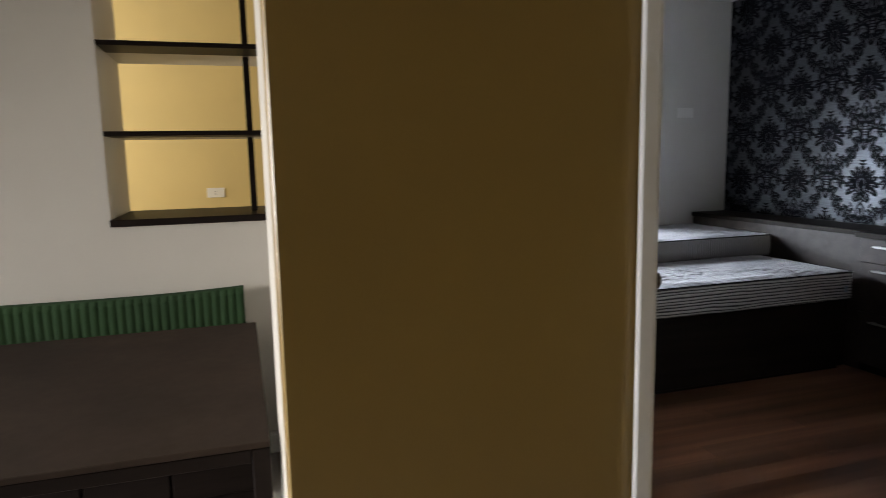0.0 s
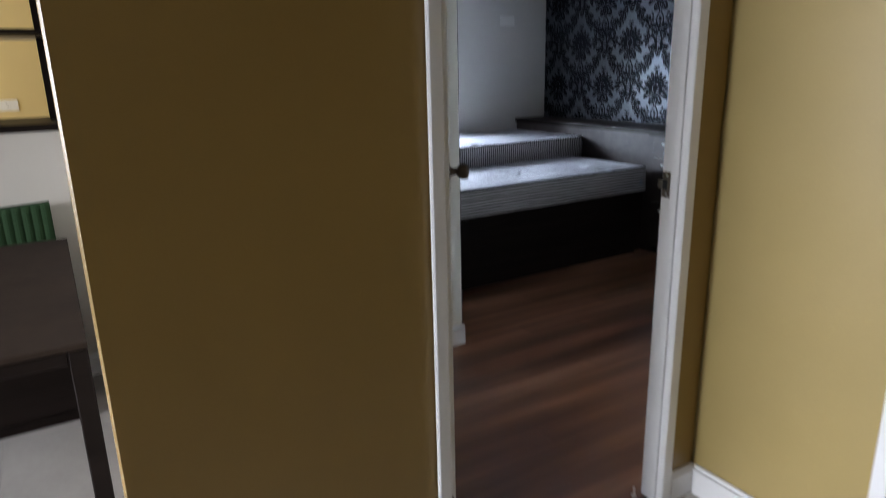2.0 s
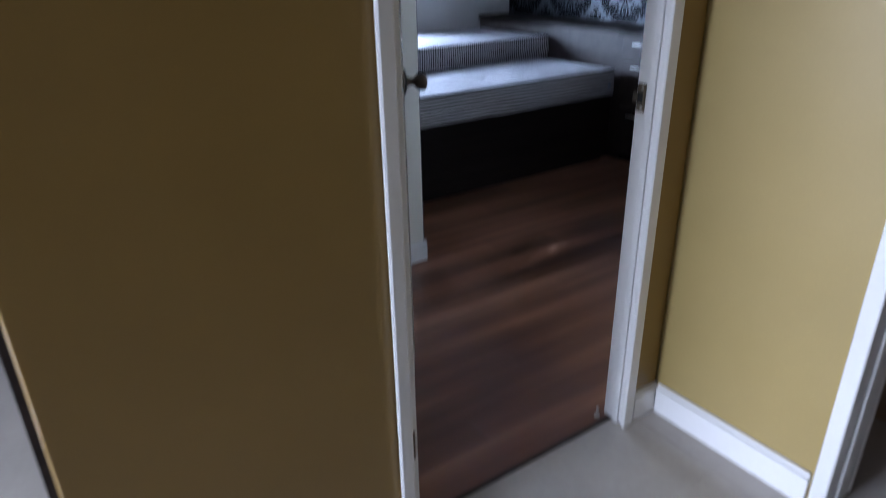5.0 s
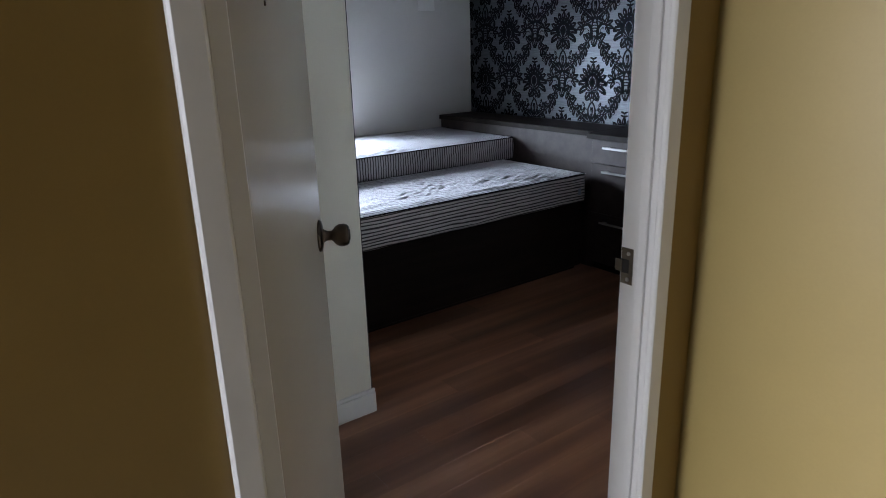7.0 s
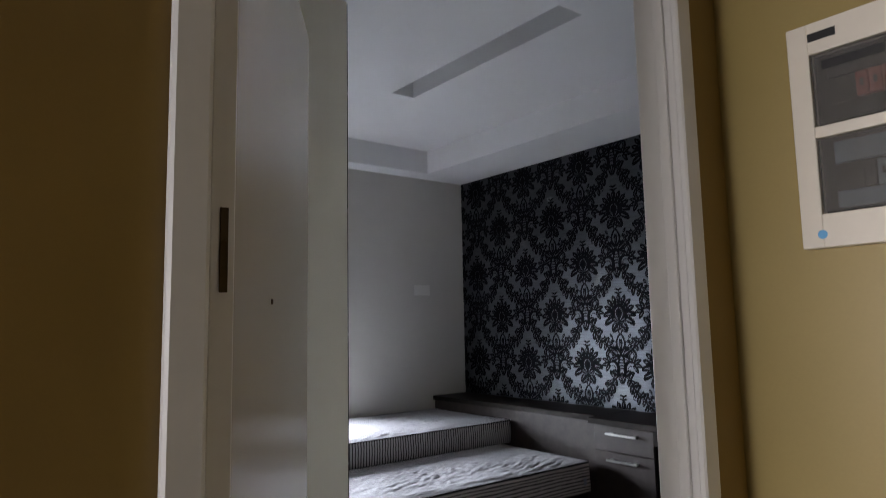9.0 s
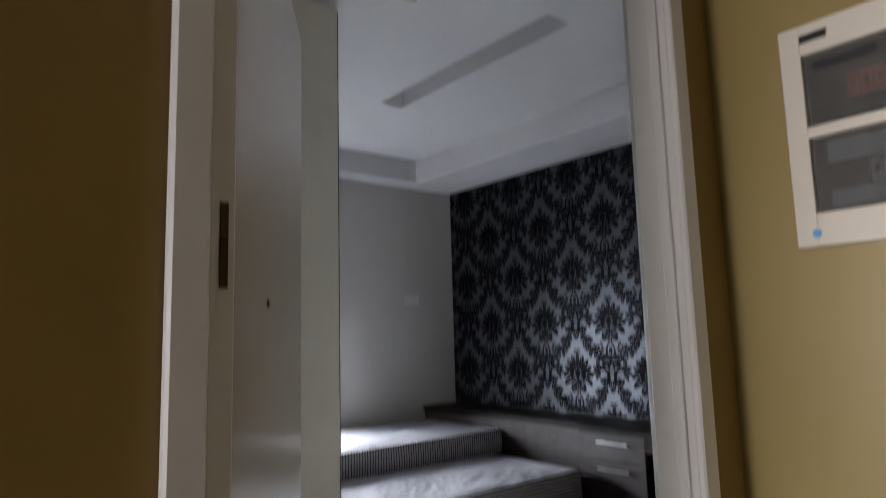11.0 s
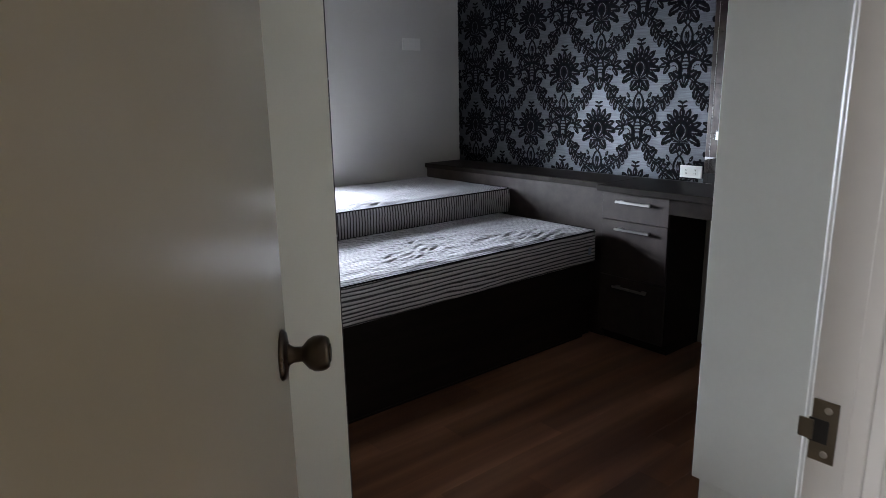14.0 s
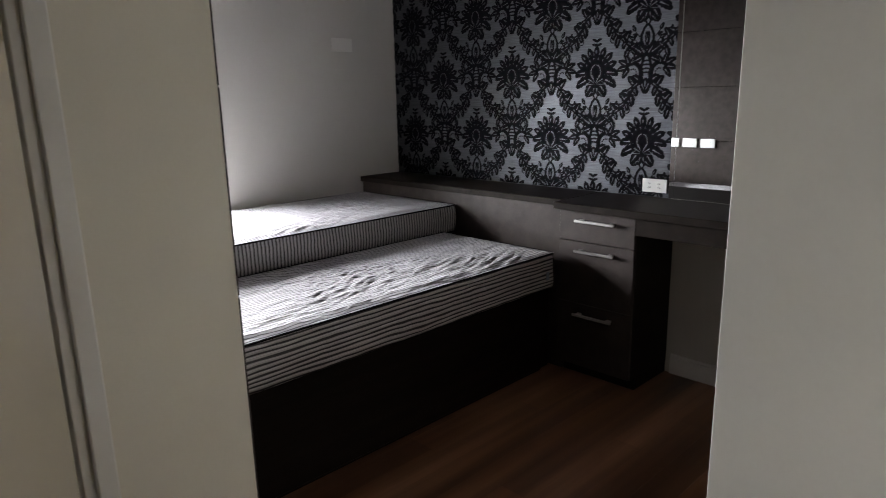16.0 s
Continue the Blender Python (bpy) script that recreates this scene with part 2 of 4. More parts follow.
def cover_top(name, axis, period):
    """Pale ticking with thin grey stripes that waver where the foam and its clear plastic are rumpled."""
    m, nt, b = nodes_of(name, 0.5)
    tc, sep = nt.nodes.new("ShaderNodeTexCoord"), nt.nodes.new("ShaderNodeSeparateXYZ")
    nt.links.new(tc.outputs["Object"], sep.inputs[0])
    wob = noise_tex(nt, coords(nt, (5, 5, 1)), 1.0, 3)
    creases = noise_tex(nt, coords(nt, (9, 26, 1) if axis == 1 else (26, 7, 1)), 1.0, 3)
    total = sep.outputs[axis]
    for kind, value, extra in (("MULTIPLY", 1.0 / period, None), ("MULTIPLY_ADD", 1.6, wob), ("MULTIPLY_ADD", 0.9, creases)):
        n = nt.nodes.new("ShaderNodeMath")
        n.operation = kind
        n.inputs[1].default_value = value
        nt.links.new(extra if extra else total, n.inputs[0])
        if extra:
            nt.links.new(total, n.inputs[2])
        total = n.outputs[0]
    fr = nt.nodes.new("ShaderNodeMath")
    fr.operation = "FRACT"
    nt.links.new(total, fr.inputs[0])
    line, pale = (0.09, 0.087, 0.096), (0.55, 0.535, 0.56)
    nt.links.new(ramp(nt, fr.outputs[0], [(0.0, line), (0.14, line), (0.30, pale), (0.84, pale), (1.0, line)]), b.inputs["Base Color"])
    b.inputs["Coat Weight"].default_value, b.inputs["Coat Roughness"].default_value = 0.6, 0.24
    bump(nt, b, creases, 0.65, 0.02)
    return m


COVER_V, COVER_H = cover_top("upright_ticking_top_under_plastic", 0, 0.018), cover_top("level_ticking_top_under_plastic", 1, 0.0175)


def clear(name, colour, rough, alpha_like=1.0):
    m, nt, b = nodes_of(name, rough)
    b.inputs["Base Color"].default_value = (*colour, 1)
    b.inputs["Transmission Weight"].default_value = alpha_like
    b.inputs["IOR"].default_value = 1.45
    return m


GLASS = clear("window_glass", (0.95, 0.97, 0.97), 0.0)
SMOKED = clear("smoked_plastic", (0.72, 0.70, 0.68), 0.06, 0.9)
MIRROR, _nt, _b = nodes_of("mirror_silver", 0.015, 1.0)
_b.inputs["Base Color"].default_value = (0.82, 0.84, 0.84, 1)


# ---- shapes ----
def box(bm, x0, x1, y0, y1, z0, z1, bevel=0.0, segs=1):
    r = bmesh.ops.create_cube(bm, size=1.0, matrix=Matrix.LocRotScale(((x0 + x1) / 2, (y0 + y1) / 2, (z0 + z1) / 2), None, (abs(x1 - x0), abs(y1 - y0), abs(z1 - z0))))
    if bevel:
        edges = {e for v in r["verts"] for e in v.link_edges}
        bmesh.ops.bevel(bm, geom=list(edges), offset=bevel, segments=segs, affect="EDGES", profile=0.5)


def lathe(bm, profile, m, steps=24):
    """Turn a profile of (radius, height) round the z axis of the pose m."""
    rings = []
    for r, h in profile:
        rings.append([bm.verts.new(m @ Vector((r * math.cos(a), r * math.sin(a), h))) for a in (2 * math.pi * k / steps for k in range(steps))])
    for a, b in zip(rings, rings[1:]):
        for k in range(steps):
            bm.faces.new((a[k], a[(k + 1) % steps], b[(k + 1) % steps], b[k])).smooth = True
    bm.faces.new(rings[0][::-1])
    bm.faces.new(rings[-1])


def mesh_of(name, bm, material):
    me = bpy.data.meshes.new(name)
    bmesh.ops.recalc_face_normals(bm, faces=bm.faces)
    bm.to_mesh(me)
    bm.free()
    me.materials.append(material)
    return me


def part(name, bm, material, parent=None, label=""):
    ob = new(name, mesh_of(name, bm, material))
    if parent:
        ob.parent = parent
    return tagged(ob, label)


def boxes(name, material, spans, parent=None, label="", bevel=0.0, segs=1):
    bm = bmesh.new()
    for s in spans:
        box(bm, *s, bevel, segs)
    return part(name, bm, material, parent, label)


def structure(name, material, spans, label, category, bevel=0.0):
    return tagged(boxes(name, material, spans, bevel=bevel), label, category, kind="structure")


def thing(name, label, category, at=(0, 0, 0), turn=0.0, group="", kind=""):
    e = new(name)
    e.empty_display_size = 0.1
    e.matrix_world = pose(*at, 0, 0, turn)
    return tagged(e, label, category, group, kind)


# ---- plan ----
XR, XB = 1.569, 3.917          # hall side wall, wallpaper wall
YB, YP = 3.573, 1.375          # bedroom end wall, face of the partition at the bed's foot
XP = 1.59                      # edge of that partition
TH = 0.12                      # wall thickness
TA = 0.064                     # thickness of the wall with the bedroom door
ZC, ZT = 2.588, 2.765          # ceiling border and raised ceiling
JL, JR, HEAD = 0.684, 1.422, 2.075
YN = 2.03                      # dining wall with the open shelf
BY0, BY1 = -1.245, -0.545      # bathroom door
CL, CR = 0.555, 1.254          # closet door in the partition

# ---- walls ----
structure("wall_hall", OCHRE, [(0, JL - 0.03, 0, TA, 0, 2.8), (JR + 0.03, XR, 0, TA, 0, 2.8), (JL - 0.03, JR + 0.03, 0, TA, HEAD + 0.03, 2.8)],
          "ochre painted wall beside the bedroom doorway, shade put into its colour", "wall", 0.004)
# same ochre paint as wall_hall; its lighter colour holds the window light
structure("wall_side", OCHRE_LIT, [(XR, XR + TH, BY1 + 0.03, TA, 0, 2.6), (XR, XR + TH, -4.0, BY0 - 0.03, 0, 2.6), (XR, XR + TH, BY0 - 0.03, BY1 + 0.03, HEAD + 0.03, 2.6)],
          "ochre painted side wall with the breaker panel, light put into its colour", "wall", 0.003)
structure("wall_dining_side", CREAM, [(0.012, 0.16, TA + 0.002, 0.6, 0, 2.8), (0.16, 0.28, TA + 0.002, YN + 0.7, 0, 2.8)], "cream painted wall behind the dining table", "wall")
structure("wall_dining", CREAM, [(-4.0, -0.573, YN, YN + 0.56, 0, 2.6), (-0.573, 0.158, YN, YN + 0.56, 0, 1.105), (-0.573, 0.158, YN, YN + 0.56, 2.28, 2.6)],
          "cream painted wall with an open shelf recess", "wall")
structure("wall_living_south", CREAM, [(-4.12, XR + TH, -4.12, -4.0, 0, 2.6)], "cream living room wall", "wall")
structure("wall_living_west", OCHRE, [(-4.12, -4.0, -4.0, -0.80, 0, 2.6), (-4.12, -4.0, 1.00, YN + 0.56, 0, 2.6), (-4.12, -4.0, -0.80, 1.00, 2.05, 2.6), (-4.12, -4.0, -0.80, 1.00, 0, 0.2)],
          "ochre living room wall round the balcony window", "wall")
structure("wall_kitchen", YELLOW, [(-2.62, 1.4, 4.2, 4.32, 0, 2.6), (1.28, 1.4, YN + 0.7, 4.2, 0, 2.6)], "warm yellow kitchen wall seen through the open shelf", "wall")
structure("wall_kitchen_west", YELLOW, [(-2.62, -2.5, YN + 0.56, 2.85, 0, 2.6), (-2.62, -2.5, 3.95, 4.2, 0, 2.6), (-2.62, -2.5, 2.85, 3.95, 0, 1.05), (-2.62, -2.5, 2.85, 3.95, 2.15, 2.6)],
          "yellow kitchen wall round its window", "wall")
structure("wall_bedroom_end", WHITE_WALL, [(XP - 0.2, 1.64, YB, YB + TH, 0, 2.8), (2.56, XB + TH, YB, YB + TH, 0, 2.8), (1.64, 2.56, YB, YB + TH, 0, 0.80), (1.64, 2.56, YB, YB + TH, 1.48, 2.8)],
          "white painted bedroom wall beside the bed", "wall")
structure("wall_partition", PARTITION, [(0.282, CL - 0.03, YP, YP + 0.1, 0, 2.8), (CR + 0.03, XP, YP, YP + 0.1, 0, 2.8), (CL - 0.03, CR + 0.03, YP, YP + 0.1, HEAD + 0.03, 2.8), (XP - 0.1, XP, YP + 0.1, YB, 0, 2.8)], "white partition wall at the foot of the bed", "wall", 0.003)
structure("wall_bedroom_south", WHITE_WALL, [(XR + TH, XB + TH, 0.0, TA, 0, 2.8), (XR + 0.001, XR + TH, TA + 0.001, TA + 0.03, 2.6, 2.8)], "white bedroom wall behind the wardrobe", "wall")
structure("wall_bath", BATH_TILE, [(3.0, 3.1, -2.0, 0.0, 0, 2.6), (XR + TH, 3.0, -2.1, -2.0, 0, 2.6)], "brown tiled bathroom wall in the dark", "wall")
wall_paper = structure("wall_papered", WALLPAPER, [(XB, XB + TH, 1.59, YB, 0, 2.8)], "silver wallpaper with a black flocked damask pattern", "wall")
structure("wall_desk", WHITE_WALL, [(XB, XB + TH, 0.0, 1.59, 0, 2.8)], "white bedroom wall behind the desk", "wall")

# ---- ceilings ----
structure("ceiling_hall", CEILING, [(-4.12, XR + TH, -4.12, YN + 0.56, 2.6, 2.7), (-2.62, 1.4, YN + 0.56, 4.32, 2.6, 2.7), (XR + TH, 3.1, -2.1, 0, 2.6, 2.7)], "plain white painted ceiling", "ceiling")
TX1, TY1, CX, CY = 3.437, 3.393, 1.807, 1.182
structure("ceiling_border", CEILING, [
    (TX1, XB, TA, YB, ZC, ZT), (TH, TX1, TY1, YB, ZC, ZT), (TH, CX, CY, TY1, ZC, ZT), (TH, 0.32, TA, CY, ZC, ZT), (0.32, TX1, TA, 0.3, ZC, ZT)],
    "white dropped border round the raised ceiling", "ceiling", 0.003)
SX0, SX1, SY0, SY1 = 2.50, 2.65, 1.18, 2.465
structure("ceiling_bedroom", CEILING, [
    (TH, SX0, TA, YB, ZT, ZT + 0.13), (SX1, XB, TA, YB, ZT, ZT + 0.13), (SX0, SX1, TA, SY0, ZT, ZT + 0.13), (SX0, SX1, SY1, YB, ZT, ZT + 0.13), (SX0, SX1, SY0, SY1, ZT + 0.10, ZT + 0.13)],
    "white raised ceiling with a long recessed slot", "ceiling")

# ---- trim ----


def baseboard(spans, out, label="white baseboard with a fine top lip"):
    """spans: runs along a wall; out: the way the board stands off it."""
    bm = bmesh.new()
    for x0, x1, y0, y1 in spans:
        box(bm, x0, x1, y0, y1, 0.0, 0.086, 0.0015)
        ox, oy = out[0] * 0.004, out[1] * 0.004
        box(bm, x0 - min(ox, 0), x1 - max(ox, 0), y0 - min(oy, 0), y1 - max(oy, 0), 0.088, 0.102, 0.0015)
    return tagged(part("baseboard", bm, TRIM), label, "baseboard", kind="structure")


baseboard([(-0.012, 0.633, -0.014, -0.0005)], (0, -1))
baseboard([(-0.002, 0.0115, 0.002, 0.6)], (-1, 0))
baseboard([(1.462, XR - 0.001, -0.014, -0.0005)], (0, -1))
baseboard([(XR - 0.014, XR - 0.0005, -0.497, -0.016)], (-1, 0))
baseboard([(-4.0, 0.158, YN - 0.014, YN - 0.0005)], (0, -1))
baseboard([(1.3125, XP + 0.010, YP - 0.014, YP - 0.0005)], (0, -1))
baseboard([(XB - 0.014, XB - 0.0005, 0.7, 1.54)], (-1, 0))


def door_frame(name, label, along, lo, hi, near, far, side, casing, back=None, rebate=None):
    """Jambs, head and casings of a doorway. along: 'x' or 'y'; near, far: the wall's two faces; side: which way the near face looks."""
    t = thing(name, label, "door frame", kind="structure")
    put = (lambda a0, a1, b0, b1, z0, z1: (a0, a1, b0, b1, z0, z1)) if along == "x" else (lambda a0, a1, b0, b1, z0, z1: (b0, b1, a0, a1, z0, z1))
    n, f = min(near, far) - 0.006, max(near, far) + 0.006
    boxes("jamb", TRIM, [put(lo - 0.03, lo, rebate[0] if rebate else n, f, 0, HEAD)], t, bevel=0.002)
    boxes("jamb", TRIM, [put(hi, hi + 0.03, n, f, 0, HEAD)], t, bevel=0.002)
    boxes("head", TRIM, [put(lo - 0.03, hi + 0.03, n, f, HEAD, HEAD + 0.03)], t, bevel=0.002)
    mid = (n + f) / 2
    s0, s1 = sorted((mid + side * 0.004, mid + side * 0.022))
    if rebate:
        boxes("hinge_strip", TRIM, [put(lo + 0.0005, rebate[1], rebate[0] + 0.004, rebate[0] + 0.038, 0, HEAD - 0.012)], t, bevel=0.0015)
    for a0, a1, z0, z1 in (() if rebate else ((lo + 0.0005, lo + 0.004, 0, HEAD - 0.012),)) + ((hi - 0.008, hi - 0.0005, 0, HEAD - 0.012), (lo + 0.0005, hi - 0.0005, HEAD - 0.011, HEAD - 0.0005)):
        boxes("door_stop", TRIM, [put(a0, a1, s0, s1, z0, z1)], t, bevel=0.0015)
    for face, d, (c0, c1, c2, c3) in ((near, side, casing), (far, -side, back or casing)):
        b0, b1 = sorted((face + d * 0.0065, face + d * 0.020))
        for a0, a1, z0, z1 in ((c0, c1, 0, HEAD + 0.045), (c2, c3, 0, HEAD + 0.045), (c1 + 0.0005, c2 - 0.0005, HEAD + 0.004, HEAD + 0.045)):
            boxes("casing", TRIM, [put(a0, a1, b0, b1, z0, z1)], t, bevel=0.003)
    return t


frame_bed = door_frame("door_frame_bedroom", "white gloss painted frame of the bedroom doorway", "x", JL, JR, 0.0, TA, -1, (0.634, 0.668, 1.412, 1.452), (0.56, 0.62, 1.446, 1.50), (0.028, 0.7088))
door_frame("door_frame_bath", "white gloss painted frame of the bathroom doorway", "y", BY0, BY1, XR, XR + TH, -1, (BY0 - 0.045, BY0 - 0.004, BY1 - 0.002, BY1 + 0.038))

door_frame("door_frame_closet", "white gloss painted frame of the closet doorway", "x", CL, CR, YP, YP + 0.1, -1, (CL - 0.057, CL - 0.020, CR + 0.020, CR + 0.057))
closet = thing("door_2", "white painted flush closet door standing shut in the partition", "door", (CL, YP + 0.07, 0), kind="structure")
boxes("leaf", DOOR_PAINT, [(0.004, CR - CL - 0.004, 0.0, 0.034, 0.008, HEAD - 0.004)], closet, bevel=0.002)

# strike plate on the jamb
sp = part("strike_plate", bmesh.new(), DULL_STEEL, frame_bed, "worn metal strike plate")
bm = bmesh.new()
box(bm, 1.4195, 1.4215, 0.040, 0.066, 0.960, 1.031, 0.0006)
bm.to_mesh(sp.data)
bm.free()
boxes("latch_hole", BLACK, [(1.4188, 1.4193, 0.048, 0.068, 0.982, 1.009)], sp, "dark latch opening")
boxes("lip", DULL_STEEL, [(1.4160, 1.4186, 0.062, 0.0775, 0.984, 1.007)], sp, bevel=0.0008)
for z in (1.021, 0.970):
    bm = bmesh.new()
    lathe(bm, [(0.004, 0), (0.004, 0.0012), (0.0025, 0.0016)], pose(1.4195, 0.050, z, 0, -90, 0), 12)
    part("screw", bm, STEEL, sp)

# ---- bedroom door, open ----
HX, HY, SWING = 0.704, 0.062, 57.4
door = thing("door_1", "white painted flush door standing half open with a bronze knob", "door", (HX, HY, 0), SWING, kind="structure")
DW = 0.748
boxes("leaf", DOOR_PAINT, [(0.010, DW, 0.0, 0.034, 0.008, HEAD - 0.004)], door, bevel=0.002)
KX, KZ = 0.690, 0.995
knob = bmesh.new()
lathe(knob, [(0.037, 0.0), (0.0375, 0.002), (0.034, 0.006), (0.024, 0.008), (0.018, 0.0095)], pose(KX, -0.0005, KZ, 90, 0, 0), 32)
rosette = part("rosette", knob, BRONZE, door, "round bronze rosette")
bm = bmesh.new()
lathe(bm, [(0.018, 0.0), (0.014, 0.004), (0.0115, 0.009), (0.011, 0.020), (0.0145, 0.0235), (0.021, 0.029), (0.0255, 0.037), (0.0262, 0.046), (0.0245, 0.054), (0.021, 0.0585), (0.019, 0.0592)], pose(KX, -0.009, KZ, 90, 0, 0), 32)
part("knob", bm, BRONZE, rosette, "tulip-shaped aged bronze knob")
bm = bmesh.new()
lathe(bm, [(0.0135, 0.0), (0.0145, 0.001), (0.012, 0.0022), (0.004, 0.0028)], pose(KX, -0.0682, KZ, 90, 0, 0), 24)
part("knob_face", bm, BRONZE, rosette)
boxes("latch_plate", DULL_STEEL, [(DW - 0.0005, DW + 0.0008, 0.007, 0.031, KZ - 0.028, KZ + 0.028)], door)
boxes("latch", DULL_STEEL, [(DW + 0.001, DW + 0.010, 0.013, 0.025, KZ - 0.010, KZ + 0.010)], door, bevel=0.002)
for z in (0.22, 1.467):
    boxes("hinge_leaf", BRONZE, [(0.6935, 0.7015, 0.0300, 0.0318, z, z + 0.081)], frame_bed, bevel=0.0005)
    bm = bmesh.new()
    lathe(bm, [(0.0025, 0.0), (0.0045, 0.003), (0.0045, 0.078), (0.0025, 0.081)], pose(0.7115, 0.0555, z), 14)
    part("hinge", bm, BRONZE, frame_bed, "dark bronze hinge barrel")
bm = bmesh.new()
lathe(bm, [(0.0045, 0), (0.004, 0.002), (0.002, 0.0026)], pose(0.30, -0.0005, 1.47, 90, 0, 0), 10)
part("nail_hole_plug", bm, BRONZE, door)

# ---- breaker panel ----
pan = thing("breaker_panel", "ivory plastic breaker panel with two smoked windows on an ochre wall", "breaker panel", (XR, 0, 0))
PY0, PY1, PZ0, PZ1 = -0.50, -0.128, 1.537, 1.890
wins = ((1.724, 1.840), (1.588, 1.706))
W0, W1 = -0.470, -0.159
for s in ((PY0, W0, PZ0, PZ1), (W1, PY1, PZ0, PZ1), (W0, W1, PZ0, wins[1][0]), (W0, W1, wins[1][1], wins[0][0]), (W0, W1, wins[0][1], PZ1)):
    boxes("cover_rail", IVORY, [(-0.024, -0.0005, s[0] - 0.0002, s[1] + 0.0002, s[2], s[3])], pan, bevel=0.0012)
boxes("backing", BLACK, [(-0.004, -0.0008, W0, W1, PZ0 + 0.02, PZ1 - 0.02)], pan)
for k, (z0, z1) in enumerate(wins):
    w = boxes("window_flap", SMOKED, [(-0.021, -0.018, W0 + 0.002, W1 - 0.002, z0 + 0.002, z1 - 0.002)], pan, "smoked clear flap", bevel=0.001)
    boxes("inner_mask", BLUE_GREY if k else BLACK, [(-0.010, -0.0045, W0 + 0.01, W1 - 0.02, z0 + 0.008, z0 + 0.033), (-0.010, -0.0045, W0 + 0.01, W1 - 0.02, z1 - 0.042, z1 - 0.008)], pan, bevel=0.001)
    for j in range(12):
        y1 = -0.218 - j * 0.0178
        if y1 - 0.0165 < W0 + 0.01:
            break
        br = boxes("breaker", (RED if j < 5 else BLACK) if k == 0 else (BLACK if j < 1 else BLUE_GREY), [(-0.0145, -0.0042, y1 - 0.0165, y1, z0 + 0.035, z0 + 0.072)], pan, bevel=0.001)
        boxes("toggle", BLACK, [(-0.0172, -0.0147, y1 - 0.011, y1 - 0.006, z0 + 0.048, z0 + 0.060)], br, bevel=0.0008)
boxes("type_plate", BLACK, [(-0.0252, -0.0242, -0.200, -0.160, 1.860, 1.873)], pan, "small grey label plate")
boxes("flap_label", BLACK, [(-0.0222, -0.0212, -0.262, -0.176, 1.812, 1.826)], pan)
bm = bmesh.new()
lathe(bm, [(0.0068, 0), (0.0068, 0.0008), (0.006, 0.001)], pose(-0.0242, -0.158, 1.557, 0, -90, 0), 20)
part("sticker", bm, STICKER, pan, "round light blue sticker")

# ---- dining corner ----
tab = thing("dining_table", "dining table with a taupe top on a dark wood frame", "table")
TX0, TX1_, TY0, TY1_ = -1.50, -0.013, 0.488, 1.68
boxes("tabletop", TABLETOP, [(TX0, TX1_, TY0, TY1_, 0.706, 0.722)], tab, bevel=0.002)
for y0, y1 in ((TY0 + 0.001, TY0 + 0.04), (TY1_ - 0.04, TY1_ - 0.001)):
    boxes("apron", WENGE, [(TX0 + 0.045, TX1_ - 0.045, y0, y1, 0.672, 0.705)], tab, bevel=0.002)
for x0 in (TX0 + 0.001, TX1_ - 0.043):
    boxes("apron", WENGE, [(x0, x0 + 0.042, TY0 + 0.044, TY1_ - 0.044, 0.672, 0.705)], tab, bevel=0.002)
for x0 in (TX0 + 0.001, TX1_ - 0.043):
    for y0 in (TY0 + 0.001, TY1_ - 0.043):
        boxes("leg", WENGE, [(x0, x0 + 0.042, y0, y0 + 0.042, 0.0, 0.705)], tab, bevel=0.003)
sett = thing("dining_bench", "dark wood storage bench with a green ribbed backrest", "bench")
boxes("body", WENGE, [(-1.62, -0.05, 1.60, 1.98, 0.0, 0.40)], sett, bevel=0.003)
for k in range(5):
    x1 = -0.062 - k * 0.312
    boxes("front_panel", WENGE, [(x1 - 0.30, x1, 1.584, 1.5995, 0.05, 0.385)], sett, bevel=0.003)
boxes("seat", GREEN, [(-1.62, -0.05, 1.58, 1.90, 0.4005, 0.47)], sett, bevel=0.015, segs=3)
bm = bmesh.new()
NR, x0b, x1b = 46, -1.62, -0.052
ring0 = []
for i in range(NR * 4 + 1):
    x = x0b + (x1b - x0b) * i / (NR * 4)
    rib = 0.006 * abs(math.sin(math.pi * i / 4))
    top = 0.815 + 0.014 * ((x + 0.55) / 0.5) ** 2 * (1 if x > -0.55 else 0.25)
    ring0.append([bm.verts.new(p) for p in ((x, 1.932 - rib, 0.471), (x, 1.926 - rib, top - 0.03), (x, 1.936 - rib * 0.6, top - 0.006), (x, 1.955, top), (x, 1.985, top - 0.008), (x, 1.995, top - 0.03), (x, 1.995, 0.471))])
for a, b in zip(ring0, ring0[1:]):
    for k in range(6):
        bm.faces.new((a[k], a[k + 1], b[k + 1], b[k]))
bm.faces.new(ring0[0][::-1])
bm.faces.new(ring0[-1])
part("backrest", bm, GREEN, sett, "green backrest with upright ribs")

shelf = thing("open_shelf", "open wall shelf of dark wood boards in the cream wall", "shelf")
boxes("sill", WENGE, [(-0.575, 0.157, YN - 0.012, YN + 0.565, 1.1055, 1.135)], shelf, bevel=0.002)
for z in (1.487, 1.857):
    boxes("board", WENGE, [(-0.571, 0.156, YN - 0.004, YN + 0.21, z, z + 0.02)], shelf, bevel=0.002)
    boxes("board_back", CREAM, [(-0.571, 0.156, YN + 0.211, YN + 0.555, z + 0.001, z + 0.019)], shelf, bevel=0.001)
for z0, z1 in ((1.136, 1.486), (1.508, 1.856), (1.878, 2.279)):
    boxes("post", WENGE, [(0.008, 0.036, YN + 0.22, YN + 0.248, z0, z1)], shelf, bevel=0.002)


